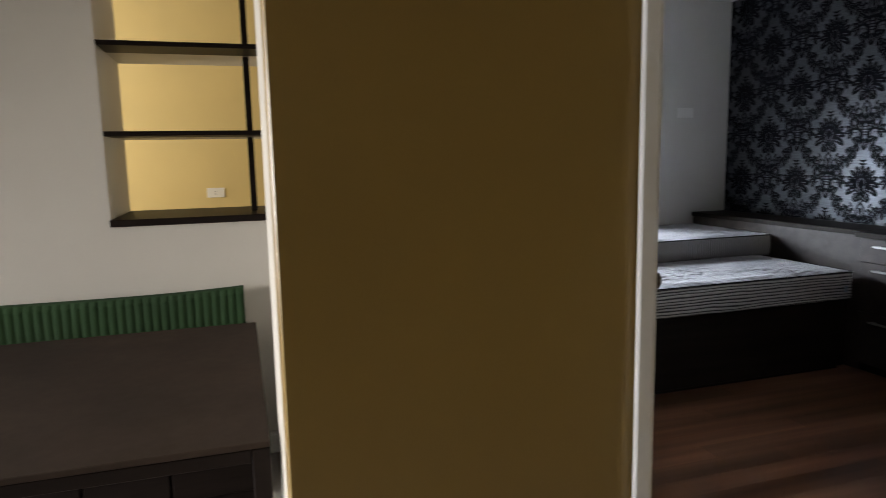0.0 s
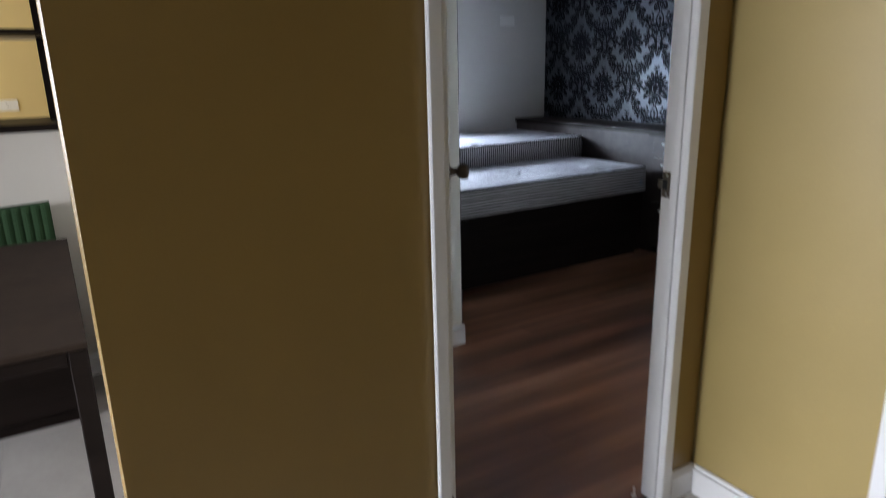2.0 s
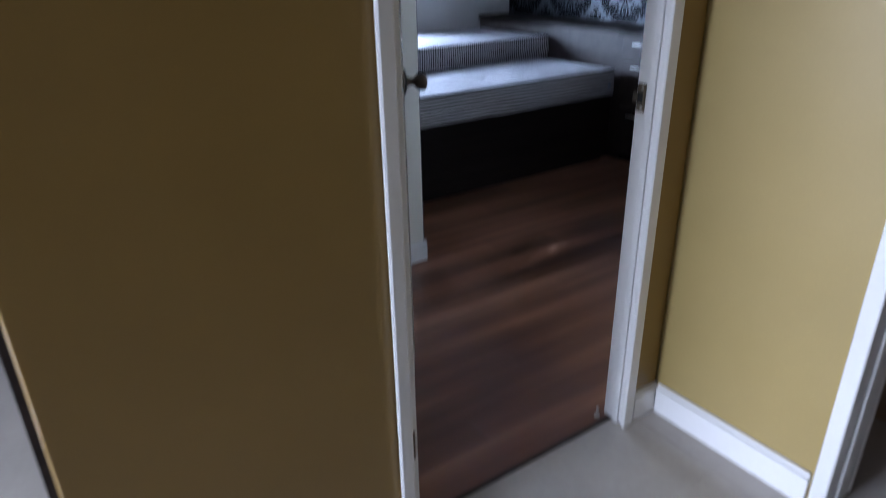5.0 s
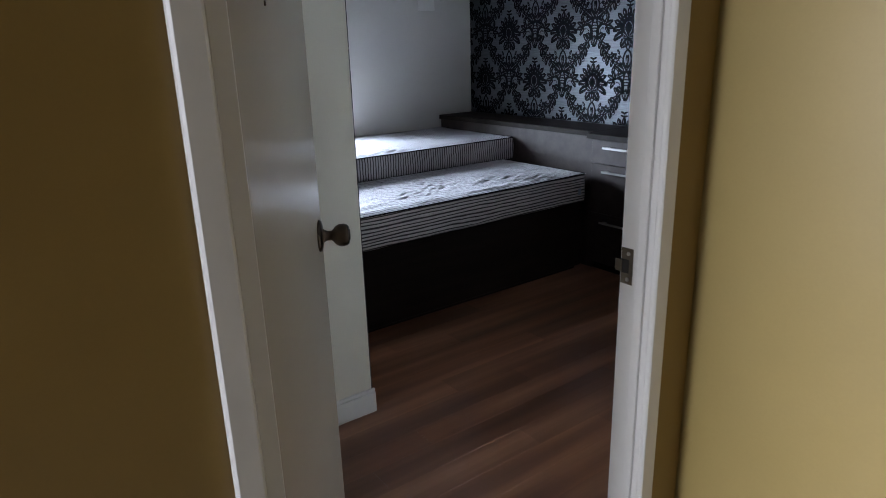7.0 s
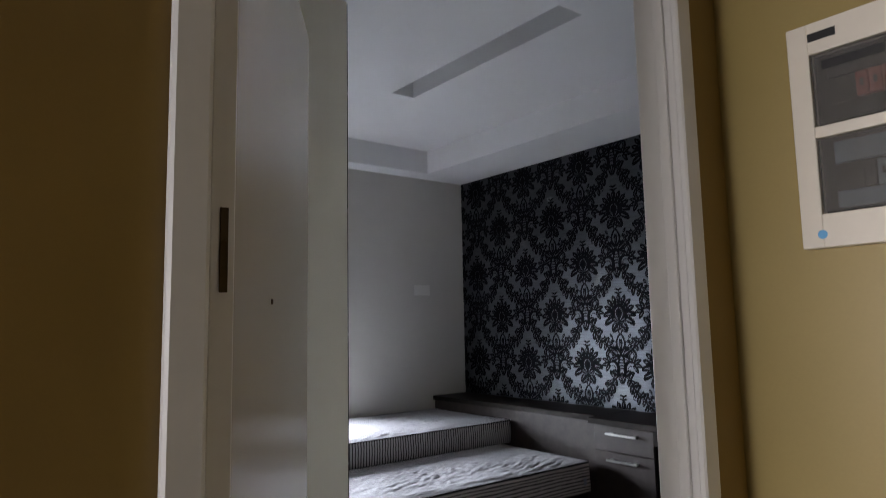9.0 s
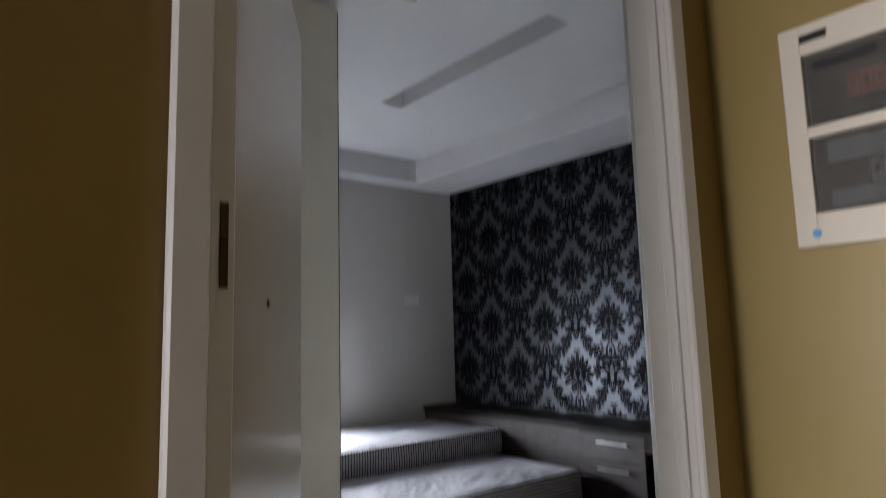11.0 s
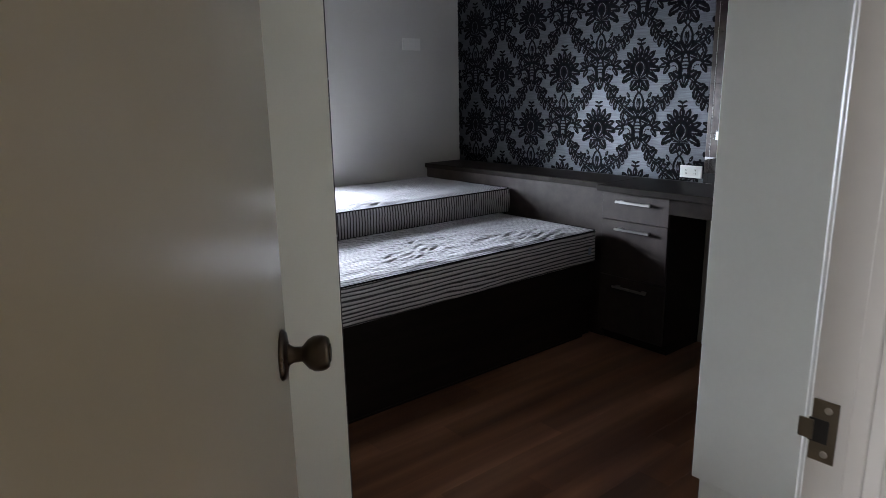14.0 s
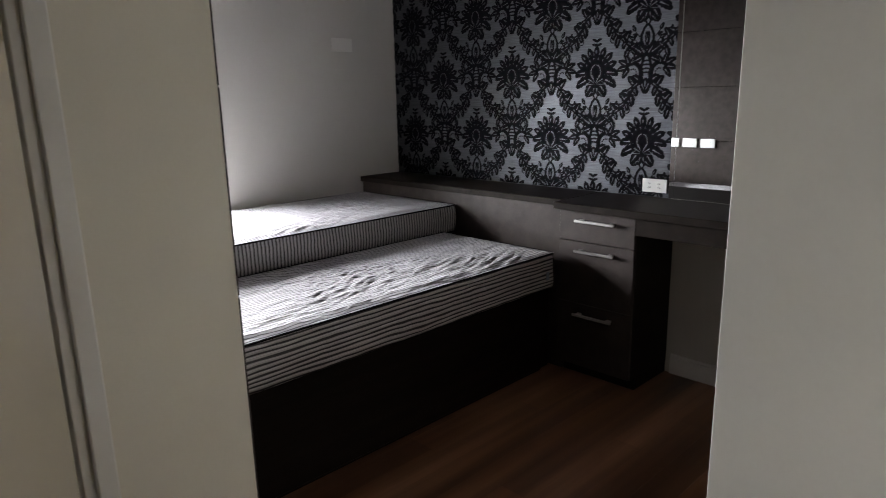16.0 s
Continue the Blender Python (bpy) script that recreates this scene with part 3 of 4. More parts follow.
def wall_plate(name, label, at, turn, w, h, sockets, group=""):
    """A white plate on a wall; its face looks along -y before the turn."""
    t = thing(name, label, "outlet" if sockets else "switch", at, turn, group)
    boxes("plate", PLASTIC if sockets else GREY, [(-w / 2, w / 2, -0.008, -0.0005, -h / 2, h / 2)], t, bevel=0.002, segs=2)
    for k in range(sockets):
        cx = (k - (sockets - 1) / 2) * w * 0.40
        s = boxes("socket", PLASTIC, [(cx - w * 0.13, cx + w * 0.13, -0.0095, -0.0082, -h * 0.3, h * 0.3)], t, bevel=0.0008)
        for dz in (-h * 0.14, h * 0.14):
            for dx in (-0.004, 0.004):
                boxes("slot", BLACK, [(cx + dx - 0.001, cx + dx + 0.001, -0.0101, -0.0096, dz - 0.0042, dz + 0.0042)], s)
    return t


wall_plate("wall_outlet", "white outlet plate on the yellow kitchen wall", (-0.21, 4.2, 1.143), 0, 0.125, 0.072, 1)
wall_plate("wall_outlet", "white double outlet on the damask wallpaper above the desk", (XB, 1.674, 0.931), -90, 0.126, 0.064, 2)
ws = wall_plate("wall_switch", "white blank switch plate on the white wall above the bed", (3.49, YB, 1.695), 0, 0.15, 0.08, 0)
boxes("rocker", GREY, [(-0.03, 0.03, -0.0105, -0.0085, -0.02, 0.02)], ws, bevel=0.001)

# ---- bedroom: bed ----
bed = thing("bed", "dark wood platform bed with a pulled-out trundle", "bed")
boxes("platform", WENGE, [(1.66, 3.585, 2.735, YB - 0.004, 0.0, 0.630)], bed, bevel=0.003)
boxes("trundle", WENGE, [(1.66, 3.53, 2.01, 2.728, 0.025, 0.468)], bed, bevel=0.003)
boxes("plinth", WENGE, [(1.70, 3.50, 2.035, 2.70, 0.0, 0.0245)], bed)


def mattress(name, label, x0, x1, y0, y1, z0, z1, side, cover, seed):
    """A foam mattress: rounded body with a rumpled top sheet and a dark piping along its upper edge."""
    t = thing(name, label, "mattress", (x0, y0, z0), 0.0, "mattresses on the bed")
    lx, ly, lz = x1 - x0, y1 - y0, z1 - z0
    bm = bmesh.new()
    rows = []
    pts = []
    r = 0.02
    for cx, cy, a0 in ((lx - r, r, -90), (lx - r, ly - r, 0), (r, ly - r, 90), (r, r, 180)):
        for k in range(5):
            a = radians(a0 + k * 22.5)
            pts.append((cx + r * math.cos(a), cy + r * math.sin(a)))
    dense = []
    for (ax, ay), (bx_, by_) in zip(pts, pts[1:] + pts[:1]):
        m = max(1, int(math.hypot(bx_ - ax, by_ - ay) / 0.03))
        dense += [(ax + (bx_ - ax) * k / m, ay + (by_ - ay) * k / m) for k in range(m)]
    for k in range(9):
        z = lz * k / 8
        ring = []
        for px, py in dense:
            w = 0.005 * noise.noise((px * 6 + seed, py * 6, z * 9)) + 0.003 * noise.noise((px * 22 + seed, py * 22, z * 14))
            bul = 0.006 * math.sin(math.pi * k / 8) + w
            dx, dy = (px - lx / 2) / lx, (py - ly / 2) / ly
            ring.append(bm.verts.new((px + bul * (1 if dx > 0.49 else -1 if dx < -0.49 else 0), py + bul * (1 if dy > 0.49 else -1 if dy < -0.49 else 0), z)))
        rows.append(ring)
    for a, b in zip(rows, rows[1:]):
        for i in range(len(dense)):
            j = (i + 1) % len(dense)
            bm.faces.new((a[i], a[j], b[j], b[i])).smooth = True
    bm.faces.new(rows[0][::-1])
    part("side", bm, side, t, "striped ticking side")
    bm = bmesh.new()
    nx, ny = 240, 130
    grid = []
    for i in range(nx + 1):
        col = []
        for j in range(ny + 1):
            x, y = lx * i / nx, ly * j / ny
            edge = min(x, lx - x, y, ly - y)
            h = 0.010 * min(1, edge / 0.05)
            f = min(1, edge / 0.06)
            u = x * 0.94 + y * 0.34
            v = y * 0.94 - x * 0.34
            patch = max(0.0, noise.noise((x * 1.7 + seed, y * 2.2, 5.0)) + 0.25)
            h += f * (0.006 * noise.noise((x * 3 + seed, y * 9, seed)) + patch * (0.010 * noise.noise((u * 7, v * 38 + seed, 2.0)) + 0.007 * noise.noise((u * 20 + seed, v * 70, 7.0))))
            col.append(bm.verts.new((x, y, lz + h)))
        grid.append(col)
    for i in range(nx):
        for j in range(ny):
            bm.faces.new((grid[i][j], grid[i + 1][j], grid[i + 1][j + 1], grid[i][j + 1])).smooth = True
    part("top_cover", bm, cover, t, "pale striped top under wrinkled clear plastic")
    bm = bmesh.new()
    for ax, bx_, ay, by_ in ((0.01, lx - 0.01, -0.004, 0.003), (0.01, lx - 0.01, ly - 0.003, ly + 0.004), (-0.004, 0.003, 0.01, ly - 0.01), (lx - 0.003, lx + 0.004, 0.01, ly - 0.01)):
        box(bm, ax, bx_, ay, by_, lz - 0.004, lz + 0.003, 0.002)
    part("piping", bm, FLOCK, t, "dark edge piping")
    return t


mattress("mattress", "upright-striped mattress in clear plastic on the bed platform", 1.70, 3.583, 2.70, YB - 0.03, 0.631, 0.776, TICK_V, COVER_V, 3.0)
mat2 = mattress("mattress", "level-striped mattress in clear plastic on the trundle", 1.67, 3.475, 1.942, 2.69, 0.469, 0.636, TICK_H, COVER_H, 11.0)
boxes("care_label", BLUE_GREY, [(1.735, 1.758, -0.0095, -0.0075, 0.045, 0.085)], mat2, "small grey care label")

# ---- bedroom: headboard ledge, drawers, desk ----
ledge = thing("headboard_ledge", "dark wood ledge behind the head of the bed", "headboard")
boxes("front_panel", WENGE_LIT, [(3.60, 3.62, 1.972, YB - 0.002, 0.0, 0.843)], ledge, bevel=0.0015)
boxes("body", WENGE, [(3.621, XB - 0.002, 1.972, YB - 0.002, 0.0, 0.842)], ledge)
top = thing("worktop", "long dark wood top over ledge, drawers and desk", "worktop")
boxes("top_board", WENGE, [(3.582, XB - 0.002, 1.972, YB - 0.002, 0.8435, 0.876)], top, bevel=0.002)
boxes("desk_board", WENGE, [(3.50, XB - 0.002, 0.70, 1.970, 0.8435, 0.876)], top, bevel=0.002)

drw = thing("drawer_unit", "dark wood unit of three drawers with steel bar handles", "drawer unit")
DY0, DY1 = 1.566, 1.968
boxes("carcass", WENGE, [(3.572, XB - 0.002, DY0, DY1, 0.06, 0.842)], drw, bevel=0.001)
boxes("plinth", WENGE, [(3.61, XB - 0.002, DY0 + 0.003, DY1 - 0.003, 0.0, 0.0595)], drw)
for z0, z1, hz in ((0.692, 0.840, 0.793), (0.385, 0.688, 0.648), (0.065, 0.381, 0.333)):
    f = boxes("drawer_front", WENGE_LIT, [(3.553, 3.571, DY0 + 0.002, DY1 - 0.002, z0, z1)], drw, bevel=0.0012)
    h = boxes("handle", STEEL, [(3.518, 3.528, 1.655, 1.865, hz - 0.006, hz + 0.006)], f, "brushed steel bar handle", bevel=0.0015)
    for y0 in (1.668, 1.830):
        boxes("handle_foot", STEEL, [(3.5285, 3.5525, y0, y0 + 0.022, hz - 0.005, hz + 0.005)], f)
desk = thing("desk", "dark wood desk apron beneath the long worktop", "desk")
boxes("apron", WENGE, [(3.545, 3.565, 0.70, 1.563, 0.760, 0.8425)], desk, bevel=0.001)
boxes("side_panel", WENGE, [(3.545, XB - 0.016, 0.70, 0.72, 0.0, 0.759)], desk, bevel=0.001)

mir = thing("mirror", "frameless wall mirror standing on the dark desk top", "mirror")
boxes("glass", MIRROR, [(XB - 0.008, XB - 0.001, 0.75, 1.575, 0.8775, 2.2)], mir)
boxes("bevelled_edge", MIRROR, [(XB - 0.0065, XB - 0.001, 1.5755, 1.602, 0.8775, 2.2)], mir, bevel=0.002)

# panel opposite the mirror
tv = thing("wall_panel", "dark wood wall panel at the foot of the bed", "panel", (XP, 0, 0))
boxes("backing", WENGE, [(0.0002, 0.0007, YP + 0.006, 3.45, 0.0, 2.584)], tv)
for z0, z1 in ((0.0, 0.46), (0.464, 0.975), (0.979, 1.40), (1.404, 1.83), (1.834, 2.25), (2.254, 2.584)):
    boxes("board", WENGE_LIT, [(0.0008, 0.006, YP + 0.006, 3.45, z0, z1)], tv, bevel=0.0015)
for y in (2.74, 2.586, 2.436):
    wall_plate("wall_outlet", "white outlet plate on the dark wall panel", (XP + 0.006, y, 0.958), 90, 0.118, 0.07, 2, "outlets on the dark wall panel")

# wardrobe
wr = thing("wardrobe", "white wardrobe against the bedroom wall, unseen dark doors added to cut bounce", "wardrobe")
boxes("body", LAMINATE, [(2.294, 3.86, TA + 0.002, 0.668, 0.281, 2.57)], wr, bevel=0.0015)
boxes("plinth", LAMINATE, [(2.297, 3.85, TA + 0.002, 0.645, 0.0, 0.2805)], wr, bevel=0.001)
# doors are unseen, added dark to cut light bounced onto bed and wall
for k in range(4):
    x0 = 2.365 + k * 0.372
    d = boxes("wardrobe_door", WENGE_LIT, [(x0, x0 + 0.369, 0.669, 0.687, 0.30, 2.55)], wr, bevel=0.001)

# ---- windows ----


def window(name, label, along, lo, hi, z0, z1, y0, y1):
    t = thing(name, label, "window", kind="structure")
    put = (lambda a0, a1, b0, b1, c0, c1: (a0, a1, b0, b1, c0, c1)) if along == "x" else (lambda a0, a1, b0, b1, c0, c1: (b0, b1, a0, a1, c0, c1))
    m = (lo + hi) / 2
    for s in ((lo, lo + 0.04, z0, z1), (hi - 0.04, hi, z0, z1), (lo + 0.0405, hi - 0.0405, z0, z0 + 0.04), (lo + 0.0405, hi - 0.0405, z1 - 0.04, z1), (m - 0.02, m + 0.02, z0 + 0.0405, z1 - 0.0405)):
        boxes("window_frame", TRIM, [put(s[0], s[1], y0, y1, s[2], s[3])], t, bevel=0.002)
    for a0, a1 in ((lo + 0.041, m - 0.021), (m + 0.021, hi - 0.041)):
        g = boxes("pane", GLASS, [put(a0, a1, (y0 + y1) / 2 - 0.003, (y0 + y1) / 2 + 0.003, z0 + 0.041, z1 - 0.041)], t)
        g.visible_shadow = False


window("window_1", "white framed bedroom window", "x", 1.64, 2.56, 0.80, 1.48, YB + 0.07, YB + 0.11)
window("window_2", "white framed sliding balcony window", "y", -0.80, 1.00, 0.2, 2.05, -4.10, -4.06)
window("window_3", "white framed kitchen window", "y", 2.85, 3.95, 1.05, 2.15, -2.60, -2.56)

# door closer pin and stop on the threshold
stop = thing("floor_pin", "small steel door pin beside the jamb on the wood floor", "door pin")
bm = bmesh.new()
lathe(bm, [(0.009, 0.0), (0.009, 0.004), (0.0035, 0.006), (0.0035, 0.026), (0.005, 0.028), (0.004, 0.031)], pose(1.392, 0.070, 0.0005), 14)
part("pin", bm, STEEL, stop)

# ---- floors ----
floor_hall = structure("floor", GROUT, [(-4.12, XR + TH, -4.12, YN + 0.56, -0.06, -0.0006)], "polished beige floor tiles with thin dark joints", "floor")
structure("floor_kitchen", TILE, [(-2.62, 1.4, YN + 0.56, 4.32, -0.06, 0.0)], "beige tiled kitchen floor", "floor")
structure("floor_bath", BATH_TILE, [(XR + TH - 0.02, 3.1, -2.1, -0.001, -0.06, -0.001)], "brown tiled bathroom floor", "floor")
floor_bed = structure("floor_bedroom", GROUT, [(0.13, XB, 0.04, YB, -0.06, -0.004)], "dark walnut laminate plank floor", "floor")
structure("threshold", WENGE_LIT, [(JL + 0.001, JR - 0.001, 0.036, 0.052, -0.03, 0.004)], "dark wood threshold strip in the doorway", "threshold", 0.003)

P = 0.605
bm = bmesh.new()
box(bm, -P / 2 + 0.0005, P / 2 - 0.0005, -P / 2 + 0.0005, P / 2 - 0.0005, -0.012, 0.0, 0.0008)
tile_mesh = mesh_of("tile", bm, TILE)
for i in range(-7, 3):
    for j in range(-6, 5):
        x, y = 0.27 + P * (i + 0.5), -0.285 + P * (j + 0.5)
        if x - P / 2 > XR or y - P / 2 > YN + 0.1 or (x - P / 2 > -0.01 and y - P / 2 > 0.1):
            continue
        if x - P / 2 > -0.02 and y + P / 2 > 0.04:
            bm = bmesh.new()
            box(bm, -P / 2 + 0.0005, P / 2 - 0.0005, -P / 2 + 0.0005, 0.035 - y, -0.012, 0.0, 0.0008)
            t = new("tile", mesh_of("tile", bm, TILE))
        else:
            t = new("tile", tile_mesh)
        t.location, t.parent = (x, y, 0), floor_hall

PWD, PL = 0.122, 1.21
plank_meshes = {}


def plank(x0, x1, y0):
    key = round(x1 - x0, 3)
    if key not in plank_meshes:
        bm = bmesh.new()
        box(bm, 0.0002, key - 0.0002, 0.0002, PWD - 0.0002, -0.011, 0.0, 0.0004)
        plank_meshes[key] = mesh_of("plank", bm, PLANK)
    t = new("plank", plank_meshes[key])
    t.location, t.parent = (x0, y0, 0), floor_bed


for r in range(30):
    y0 = 0.053 + r * PWD
    if y0 > YB:
        break
    x = TH - PL + (0.31, 0.93, 0.62, 0.05)[r % 4]
    while x < XB:
        a, b = max(x, 0.05), min(x + PL, XB + 0.06)
        if b - a > 0.05:
            plank(a, b, y0)
        x += PL

# ---- damask pattern ----
DU, DV = 0.545, 0.67


VEINS = []


def leaf(out, x, y, ang, length, width, bend=0.0, teeth=3):
    """A toothed leaf from (x, y), pointing along ang degrees, curling by bend degrees."""
    left, right = [], []
    n = teeth * 5 + 3
    px, py, a = x, y, ang
    for k in range(n + 1):
        t = k / n
        w = width * 0.84 * math.sin(math.pi * (0.12 + 0.86 * t)) ** 0.5 * (0.70 + 0.30 * math.sqrt(abs(math.sin(math.pi * (teeth + 0.5) * t))))
        if k == n:
            w = 0
        ca, sa = math.cos(radians(a)), math.sin(radians(a))
        left.append((px - sa * w / 2, py + ca * w / 2))
        right.append((px + sa * w / 2, py - ca * w / 2))
        px, py, a = px + ca * length / n, py + sa * length / n, a + bend / n
    out.append(left + right[-2::-1])
    if width > 0.022:
        ca, sa = math.cos(radians(ang + bend * 0.3)), math.sin(radians(ang + bend * 0.3))
        x0, y0, x1, y1, w = x + ca * length * 0.25, y + sa * length * 0.25, x + ca * length * 0.78, y + sa * length * 0.78, width * 0.07
        VEINS.append([(x0 - sa * w, y0 + ca * w), (x0 + sa * w, y0 - ca * w), (x1, y1)])


def petal(out, x, y, ang, length, width):
    """A tulip-shaped petal, widest towards its tip, with a small silver eye."""
    ca, sa = math.cos(radians(ang)), math.sin(radians(ang))
    left, right = [], []
    for k in range(10):
        t = k / 9
        w = width / 2 * max(0.24 * (1 - t), math.sin(math.pi * min(1.0, t ** 1.45)) ** 0.62)
        px, py = x + ca * length * t, y + sa * length * t
        left.append((px - sa * w, py + ca * w))
        right.append((px + sa * w, py - ca * w))
    out.append(left[:-1] + [(x + ca * length * 1.05, y + sa * length * 1.05)] + right[-2::-1])
    mx, my, h, w = x + ca * length * 0.62, y + sa * length * 0.62, length * 0.15, width * 0.10
    VEINS.append([(mx - ca * h, my - sa * h), (mx + sa * w, my - ca * w), (mx + ca * h, my + sa * h), (mx - sa * w, my + ca * w)])


def ribbon(out, pts, w0, w1):
    """A tapering stroke through pts."""
    n = len(pts) - 1
    for k, (p, q) in enumerate(zip(pts, pts[1:])):
        dx, dy = q[0] - p[0], q[1] - p[1]
        d = math.hypot(dx, dy) or 1
        wa, wb = (w0 + (w1 - w0) * k / n) / 2, (w0 + (w1 - w0) * (k + 1) / n) / 2
        nx, ny = -dy / d, dx / d
        ex, ey = dx / d * wb * 0.5, dy / d * wb * 0.5
        out.append([(p[0] + nx * wa, p[1] + ny * wa), (p[0] - nx * wa, p[1] - ny * wa), (q[0] - nx * wb + ex, q[1] - ny * wb + ey), (q[0] + nx * wb + ex, q[1] + ny * wb + ey)])


def arc(cx, cy, r, a0, a1, n=10, squash=1.0):
    return [(cx + r * math.cos(radians(a0 + (a1 - a0) * k / n)), cy + r * squash * math.sin(radians(a0 + (a1 - a0) * k / n))) for k in range(n + 1)]


def motif():
    """One repeat of the damask: palmette, pod, stem with scrolls, and leafy garlands."""
    half = []
    # palmette: a dark heart ringed by lobed petals with curled tips
    half.append([(0.0, 0.056), (0.022, 0.052), (0.040, 0.036), (0.050, 0.012), (0.050, -0.016), (0.039, -0.042), (0.021, -0.062), (0.0, -0.075)])
    for ang, r0, ln, wd in ((90, 0.052, 0.074, 0.034), (67, 0.052, 0.074, 0.034), (44, 0.052, 0.076, 0.034), (21, 0.052, 0.074, 0.034), (78, 0.040, 0.042, 0.021), (55, 0.040, 0.044, 0.021), (32, 0.040, 0.044, 0.021)):
        ca, sa = math.cos(radians(ang)), math.sin(radians(ang))
        petal(half, r0 * ca * 0.92, r0 * sa, ang, ln, wd)
    leaf(half, 0.044, 0.000, 14, 0.086, 0.052, -62, 3)
    leaf(half, 0.036, -0.028, -12, 0.094, 0.056, -44, 3)
    leaf(half, 0.020, -0.052, -46, 0.076, 0.048, -34, 3)
    leaf(half, 0.004, -0.064, -78, 0.056, 0.036, 10, 2)
    for k in range(9):
        p, q = arc(0, 0.0, 0.026, 80, -70, 9, 1.3)[k:k + 2]
        VEINS.append([p, (p[0] * 1.13, p[1] * 1.13), (q[0] * 1.13, q[1] * 1.13), q])
    for ang in (62, 30, -5):
        ca, sa = math.cos(radians(ang)), math.sin(radians(ang))
        VEINS.append([(0.004 * ca, -0.058 + 0.004 * sa), (0.046 * ca + 0.003, -0.058 + 0.046 * sa), (0.046 * ca - 0.001, -0.054 + 0.046 * sa)])
    # tip sprig
    ribbon(half, [(0.001, 0.12), (0.001, 0.155)], 0.004, 0.003)
    leaf(half, 0.002, 0.146, 48, 0.030, 0.016, -60, 1)
    leaf(half, 0.0, 0.126, 28, 0.032, 0.016, -30, 1)
    # calyx and pod below
    ribbon(half, [(0.0, -0.075), (0.014, -0.092), (0.015, -0.11), (0.004, -0.13)], 0.008, 0.010)
    leaf(half, 0.010, -0.084, -58, 0.060, 0.028, 46, 2)
    ribbon(half, [(0.002, -0.128), (0.018, -0.146), (0.031, -0.176), (0.031, -0.202), (0.017, -0.226), (0.0, -0.234)], 0.012, 0.016)
    leaf(half, 0.0, -0.224, 84, 0.066, 0.026, 0, 2)
    for ang, yy in ((20, -0.205), (58, -0.168)):
        ribbon(half, [(0.038, yy - 0.016), (0.056, yy + 0.002), (0.070, yy + 0.018)], 0.005, 0.004)
        leaf(half, 0.062, yy + 0.012, ang, 0.034, 0.024, 0, 1)
        leaf(half, 0.050, yy - 0.002, ang - 70, 0.028, 0.017, 30, 1)
    # collar of acanthus leaves
    leaf(half, 0.0, -0.272, 50, 0.080, 0.044, 18, 3)
    leaf(half, 0.006, -0.268, 20, 0.104, 0.046, 42, 3)
    leaf(half, 0.008, -0.272, -6, 0.084, 0.040, -50, 3)
    # stem
    ribbon(half, [(0.004, -0.245), (0.014, -0.275), (0.025, -0.32), (0.024, -0.36), (0.007, -0.400)], 0.016, 0.011)
    for yy in (-0.292, -0.310, -0.328, -0.346):
        ribbon(half, [(0.0, yy), (0.018, yy - 0.002)], 0.009, 0.007)
    leaf(half, 0.0, -0.370, -87, 0.062, 0.030, 0, 2)
    # scroll with a leaf cluster and a beaded inside
    ribbon(half, arc(0.068, -0.352, 0.043, 225, 50, 14, 1.15), 0.030, 0.014)
    ribbon(half, arc(0.044, -0.264, 0.021, -40, 210, 10), 0.011, 0.006)
    for ang, dx, dy, ln in ((74, 0.0, 0.0, 0.058), (36, 0.006, -0.002, 0.064), (-2, 0.008, -0.008, 0.064), (-42, 0.002, -0.012, 0.060), (118, -0.008, 0.002, 0.040)):
        leaf(half, 0.086 + dx, -0.312 + dy, ang, ln, 0.036, -26, 2)
    for p in arc(0.068, -0.352, 0.020, 210, 70, 5, 1.15):
        half.append(arc(p[0], p[1], 0.0045, 0, 300, 6))
    # garland that swings outward to the next column, leaf over leaf
    path = [(0.028, -0.384), (0.058, -0.412), (0.080, -0.446), (0.100, -0.482), (0.130, -0.508), (0.162, -0.532), (0.184, -0.568)]
    ribbon(half, path, 0.018, 0.010)
    for k, (gx, gy) in enumerate(path):
        q = 1.0 - 0.03 * k
        up = 1 if k % 2 else -1
        leaf(half, gx - 0.004, gy, (64 if up > 0 else -128) + 6 * (k % 3), 0.066 * q, 0.046 * q, -46 * up, 3)
        leaf(half, gx, gy, (-118 if up > 0 else 44) - 5 * (k % 3), 0.050 * q, 0.038 * q, 40 * up, 2)
        leaf(half, gx + 0.004, gy - 0.004, -30 - 12 * (k % 2), 0.052 * q, 0.036 * q, 34 * up, 2)
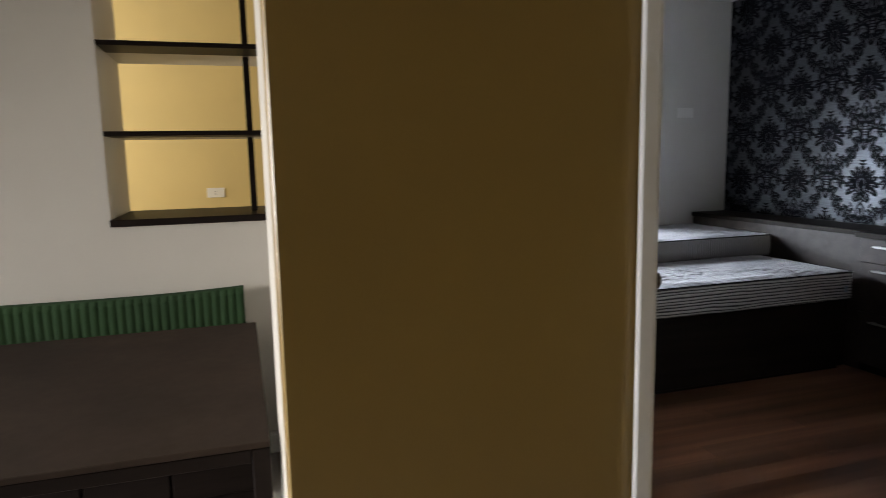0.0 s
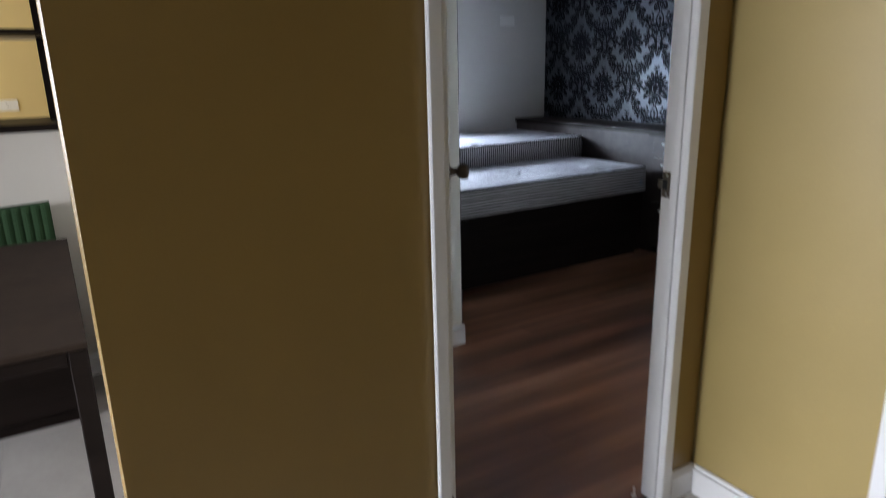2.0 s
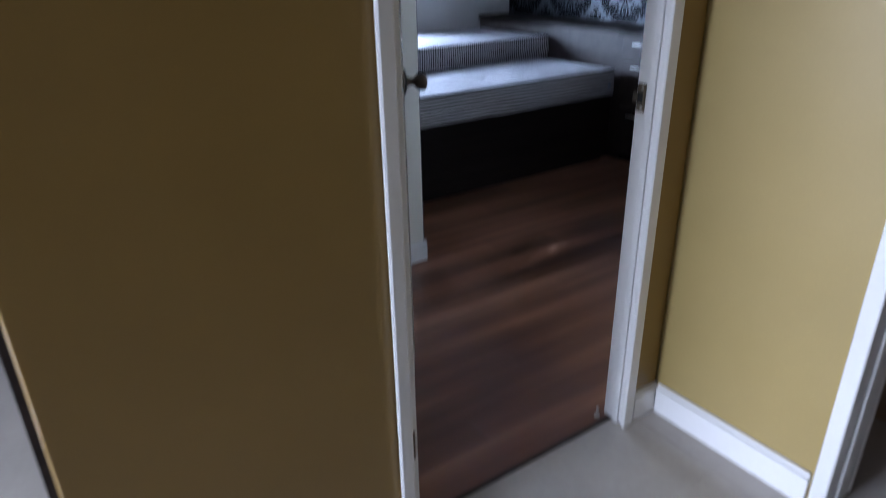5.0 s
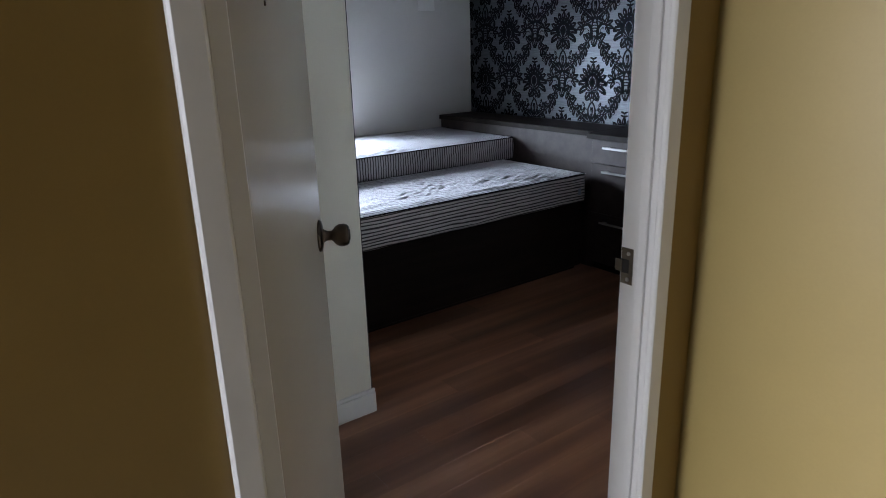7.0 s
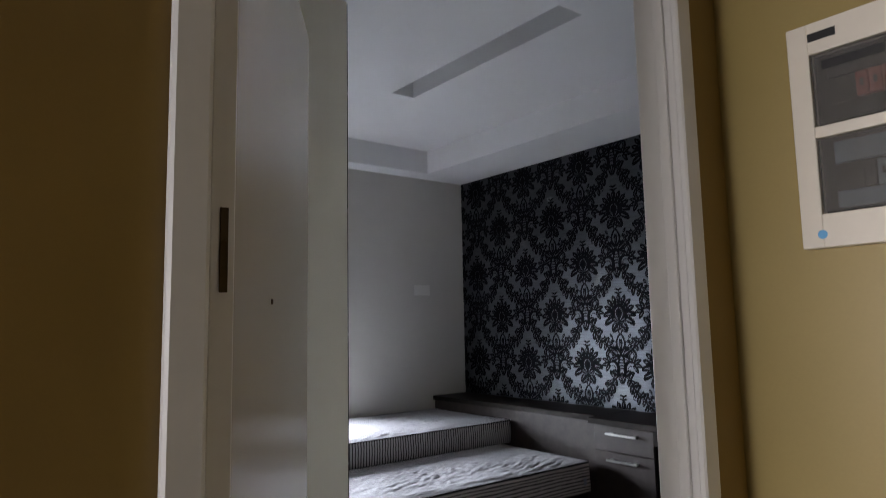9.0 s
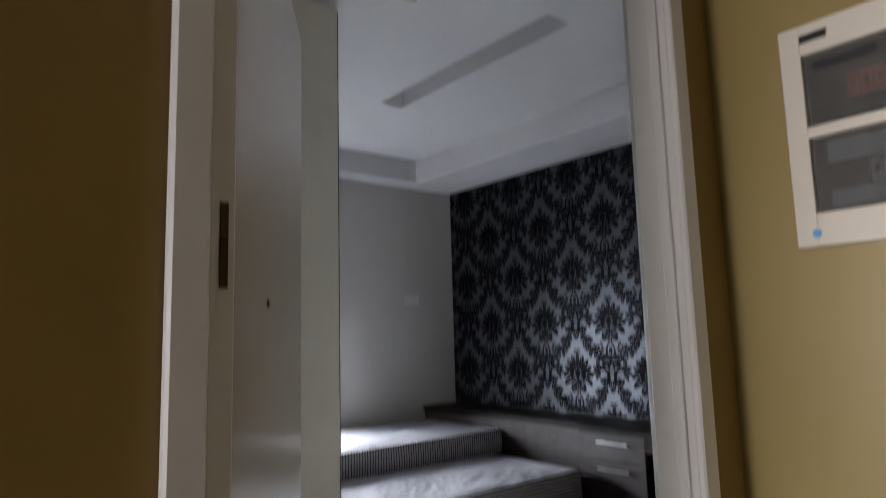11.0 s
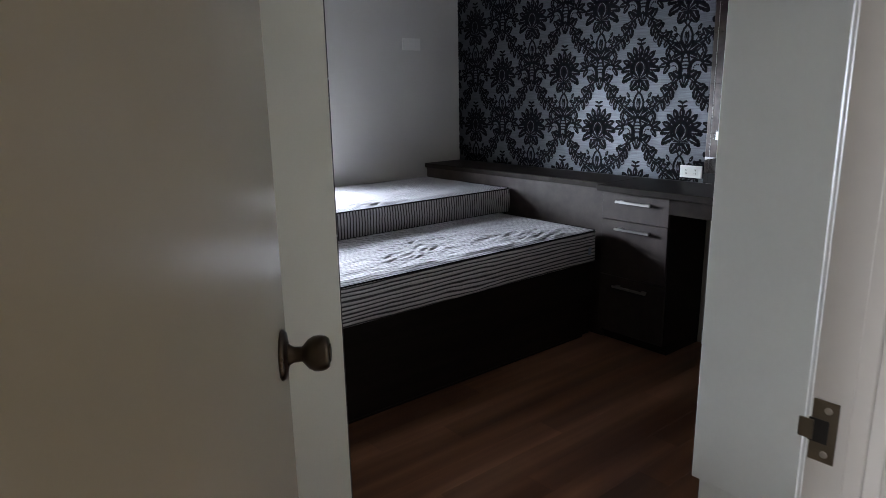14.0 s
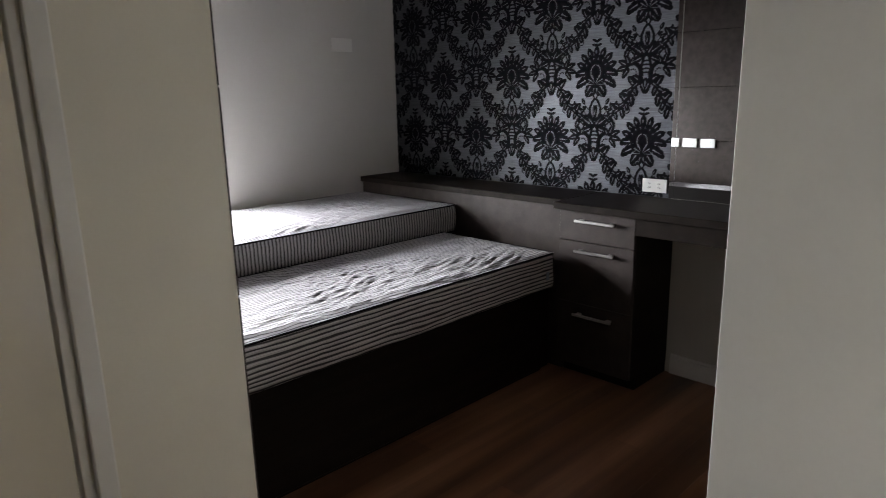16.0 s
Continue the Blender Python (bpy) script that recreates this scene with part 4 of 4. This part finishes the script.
    ribbon(half, arc(0.118, -0.452, 0.017, 200, -40, 8), 0.008, 0.004)
    ribbon(half, arc(0.186, -0.528, 0.016, 220, -30, 8), 0.008, 0.004)
    ribbon(half, arc(0.092, -0.522, 0.015, 60, 290, 8), 0.008, 0.004)
    for gx, gy, r in ((0.212, -0.512, 0.010), (0.222, -0.552, 0.008), (0.080, -0.205, 0.009), (0.058, -0.240, 0.008), (0.100, -0.232, 0.007), (0.150, -0.482, 0.007)):
        half.append(arc(gx, gy, r, 0, 330, 8))
    bm = bmesh.new()
    for i, poly in enumerate(half):
        for s in (1, -1):
            vs = [bm.verts.new((-0.0010 - 0.00002 * i - (0.00001 if s < 0 else 0), s * u, v)) for u, v in poly]
            bm.faces.new(vs)
    for poly in VEINS:
        for s in (1, -1):
            bm.faces.new([bm.verts.new((-0.0058, s * u, v)) for u, v in poly]).material_index = 1
    me = mesh_of("damask_motif", bm, FLOCK)
    me.materials.append(WALLPAPER)
    return me


motif_mesh = motif()
for a in range(-1, 6):
    for b in range(-2, 4):
        for off in (0, 1):
            y, z = 1.750 + DU * a + off * DU / 2, 1.140 + DV * b + off * DV / 2
            if y - 0.24 > YB or y + 0.24 < 1.60 or z - 0.58 > ZC or z + 0.17 < 0.88:
                continue
            me = motif_mesh
            if y - 0.26 < 1.60 or y + 0.26 > YB or z + 0.18 > ZC or z - 0.60 < 0.876:
                bm = bmesh.new()
                bm.from_mesh(motif_mesh)
                for co, no in (((0, 1.602 - y, 0), (0, -1, 0)), ((0, YB - 0.001 - y, 0), (0, 1, 0)), ((0, 0, 0.877 - z), (0, 0, -1)), ((0, 0, ZC - 0.001 - z), (0, 0, 1))):
                    bmesh.ops.bisect_plane(bm, geom=bm.verts[:] + bm.edges[:] + bm.faces[:], plane_co=co, plane_no=no, clear_outer=True)
                if not bm.faces:
                    bm.free()
                    continue
                me = mesh_of("damask_motif", bm, FLOCK)
                me.materials.append(WALLPAPER)
            o = new("damask_motif", me)
            o.location, o.parent = (XB - 0.0002, y, z), wall_paper
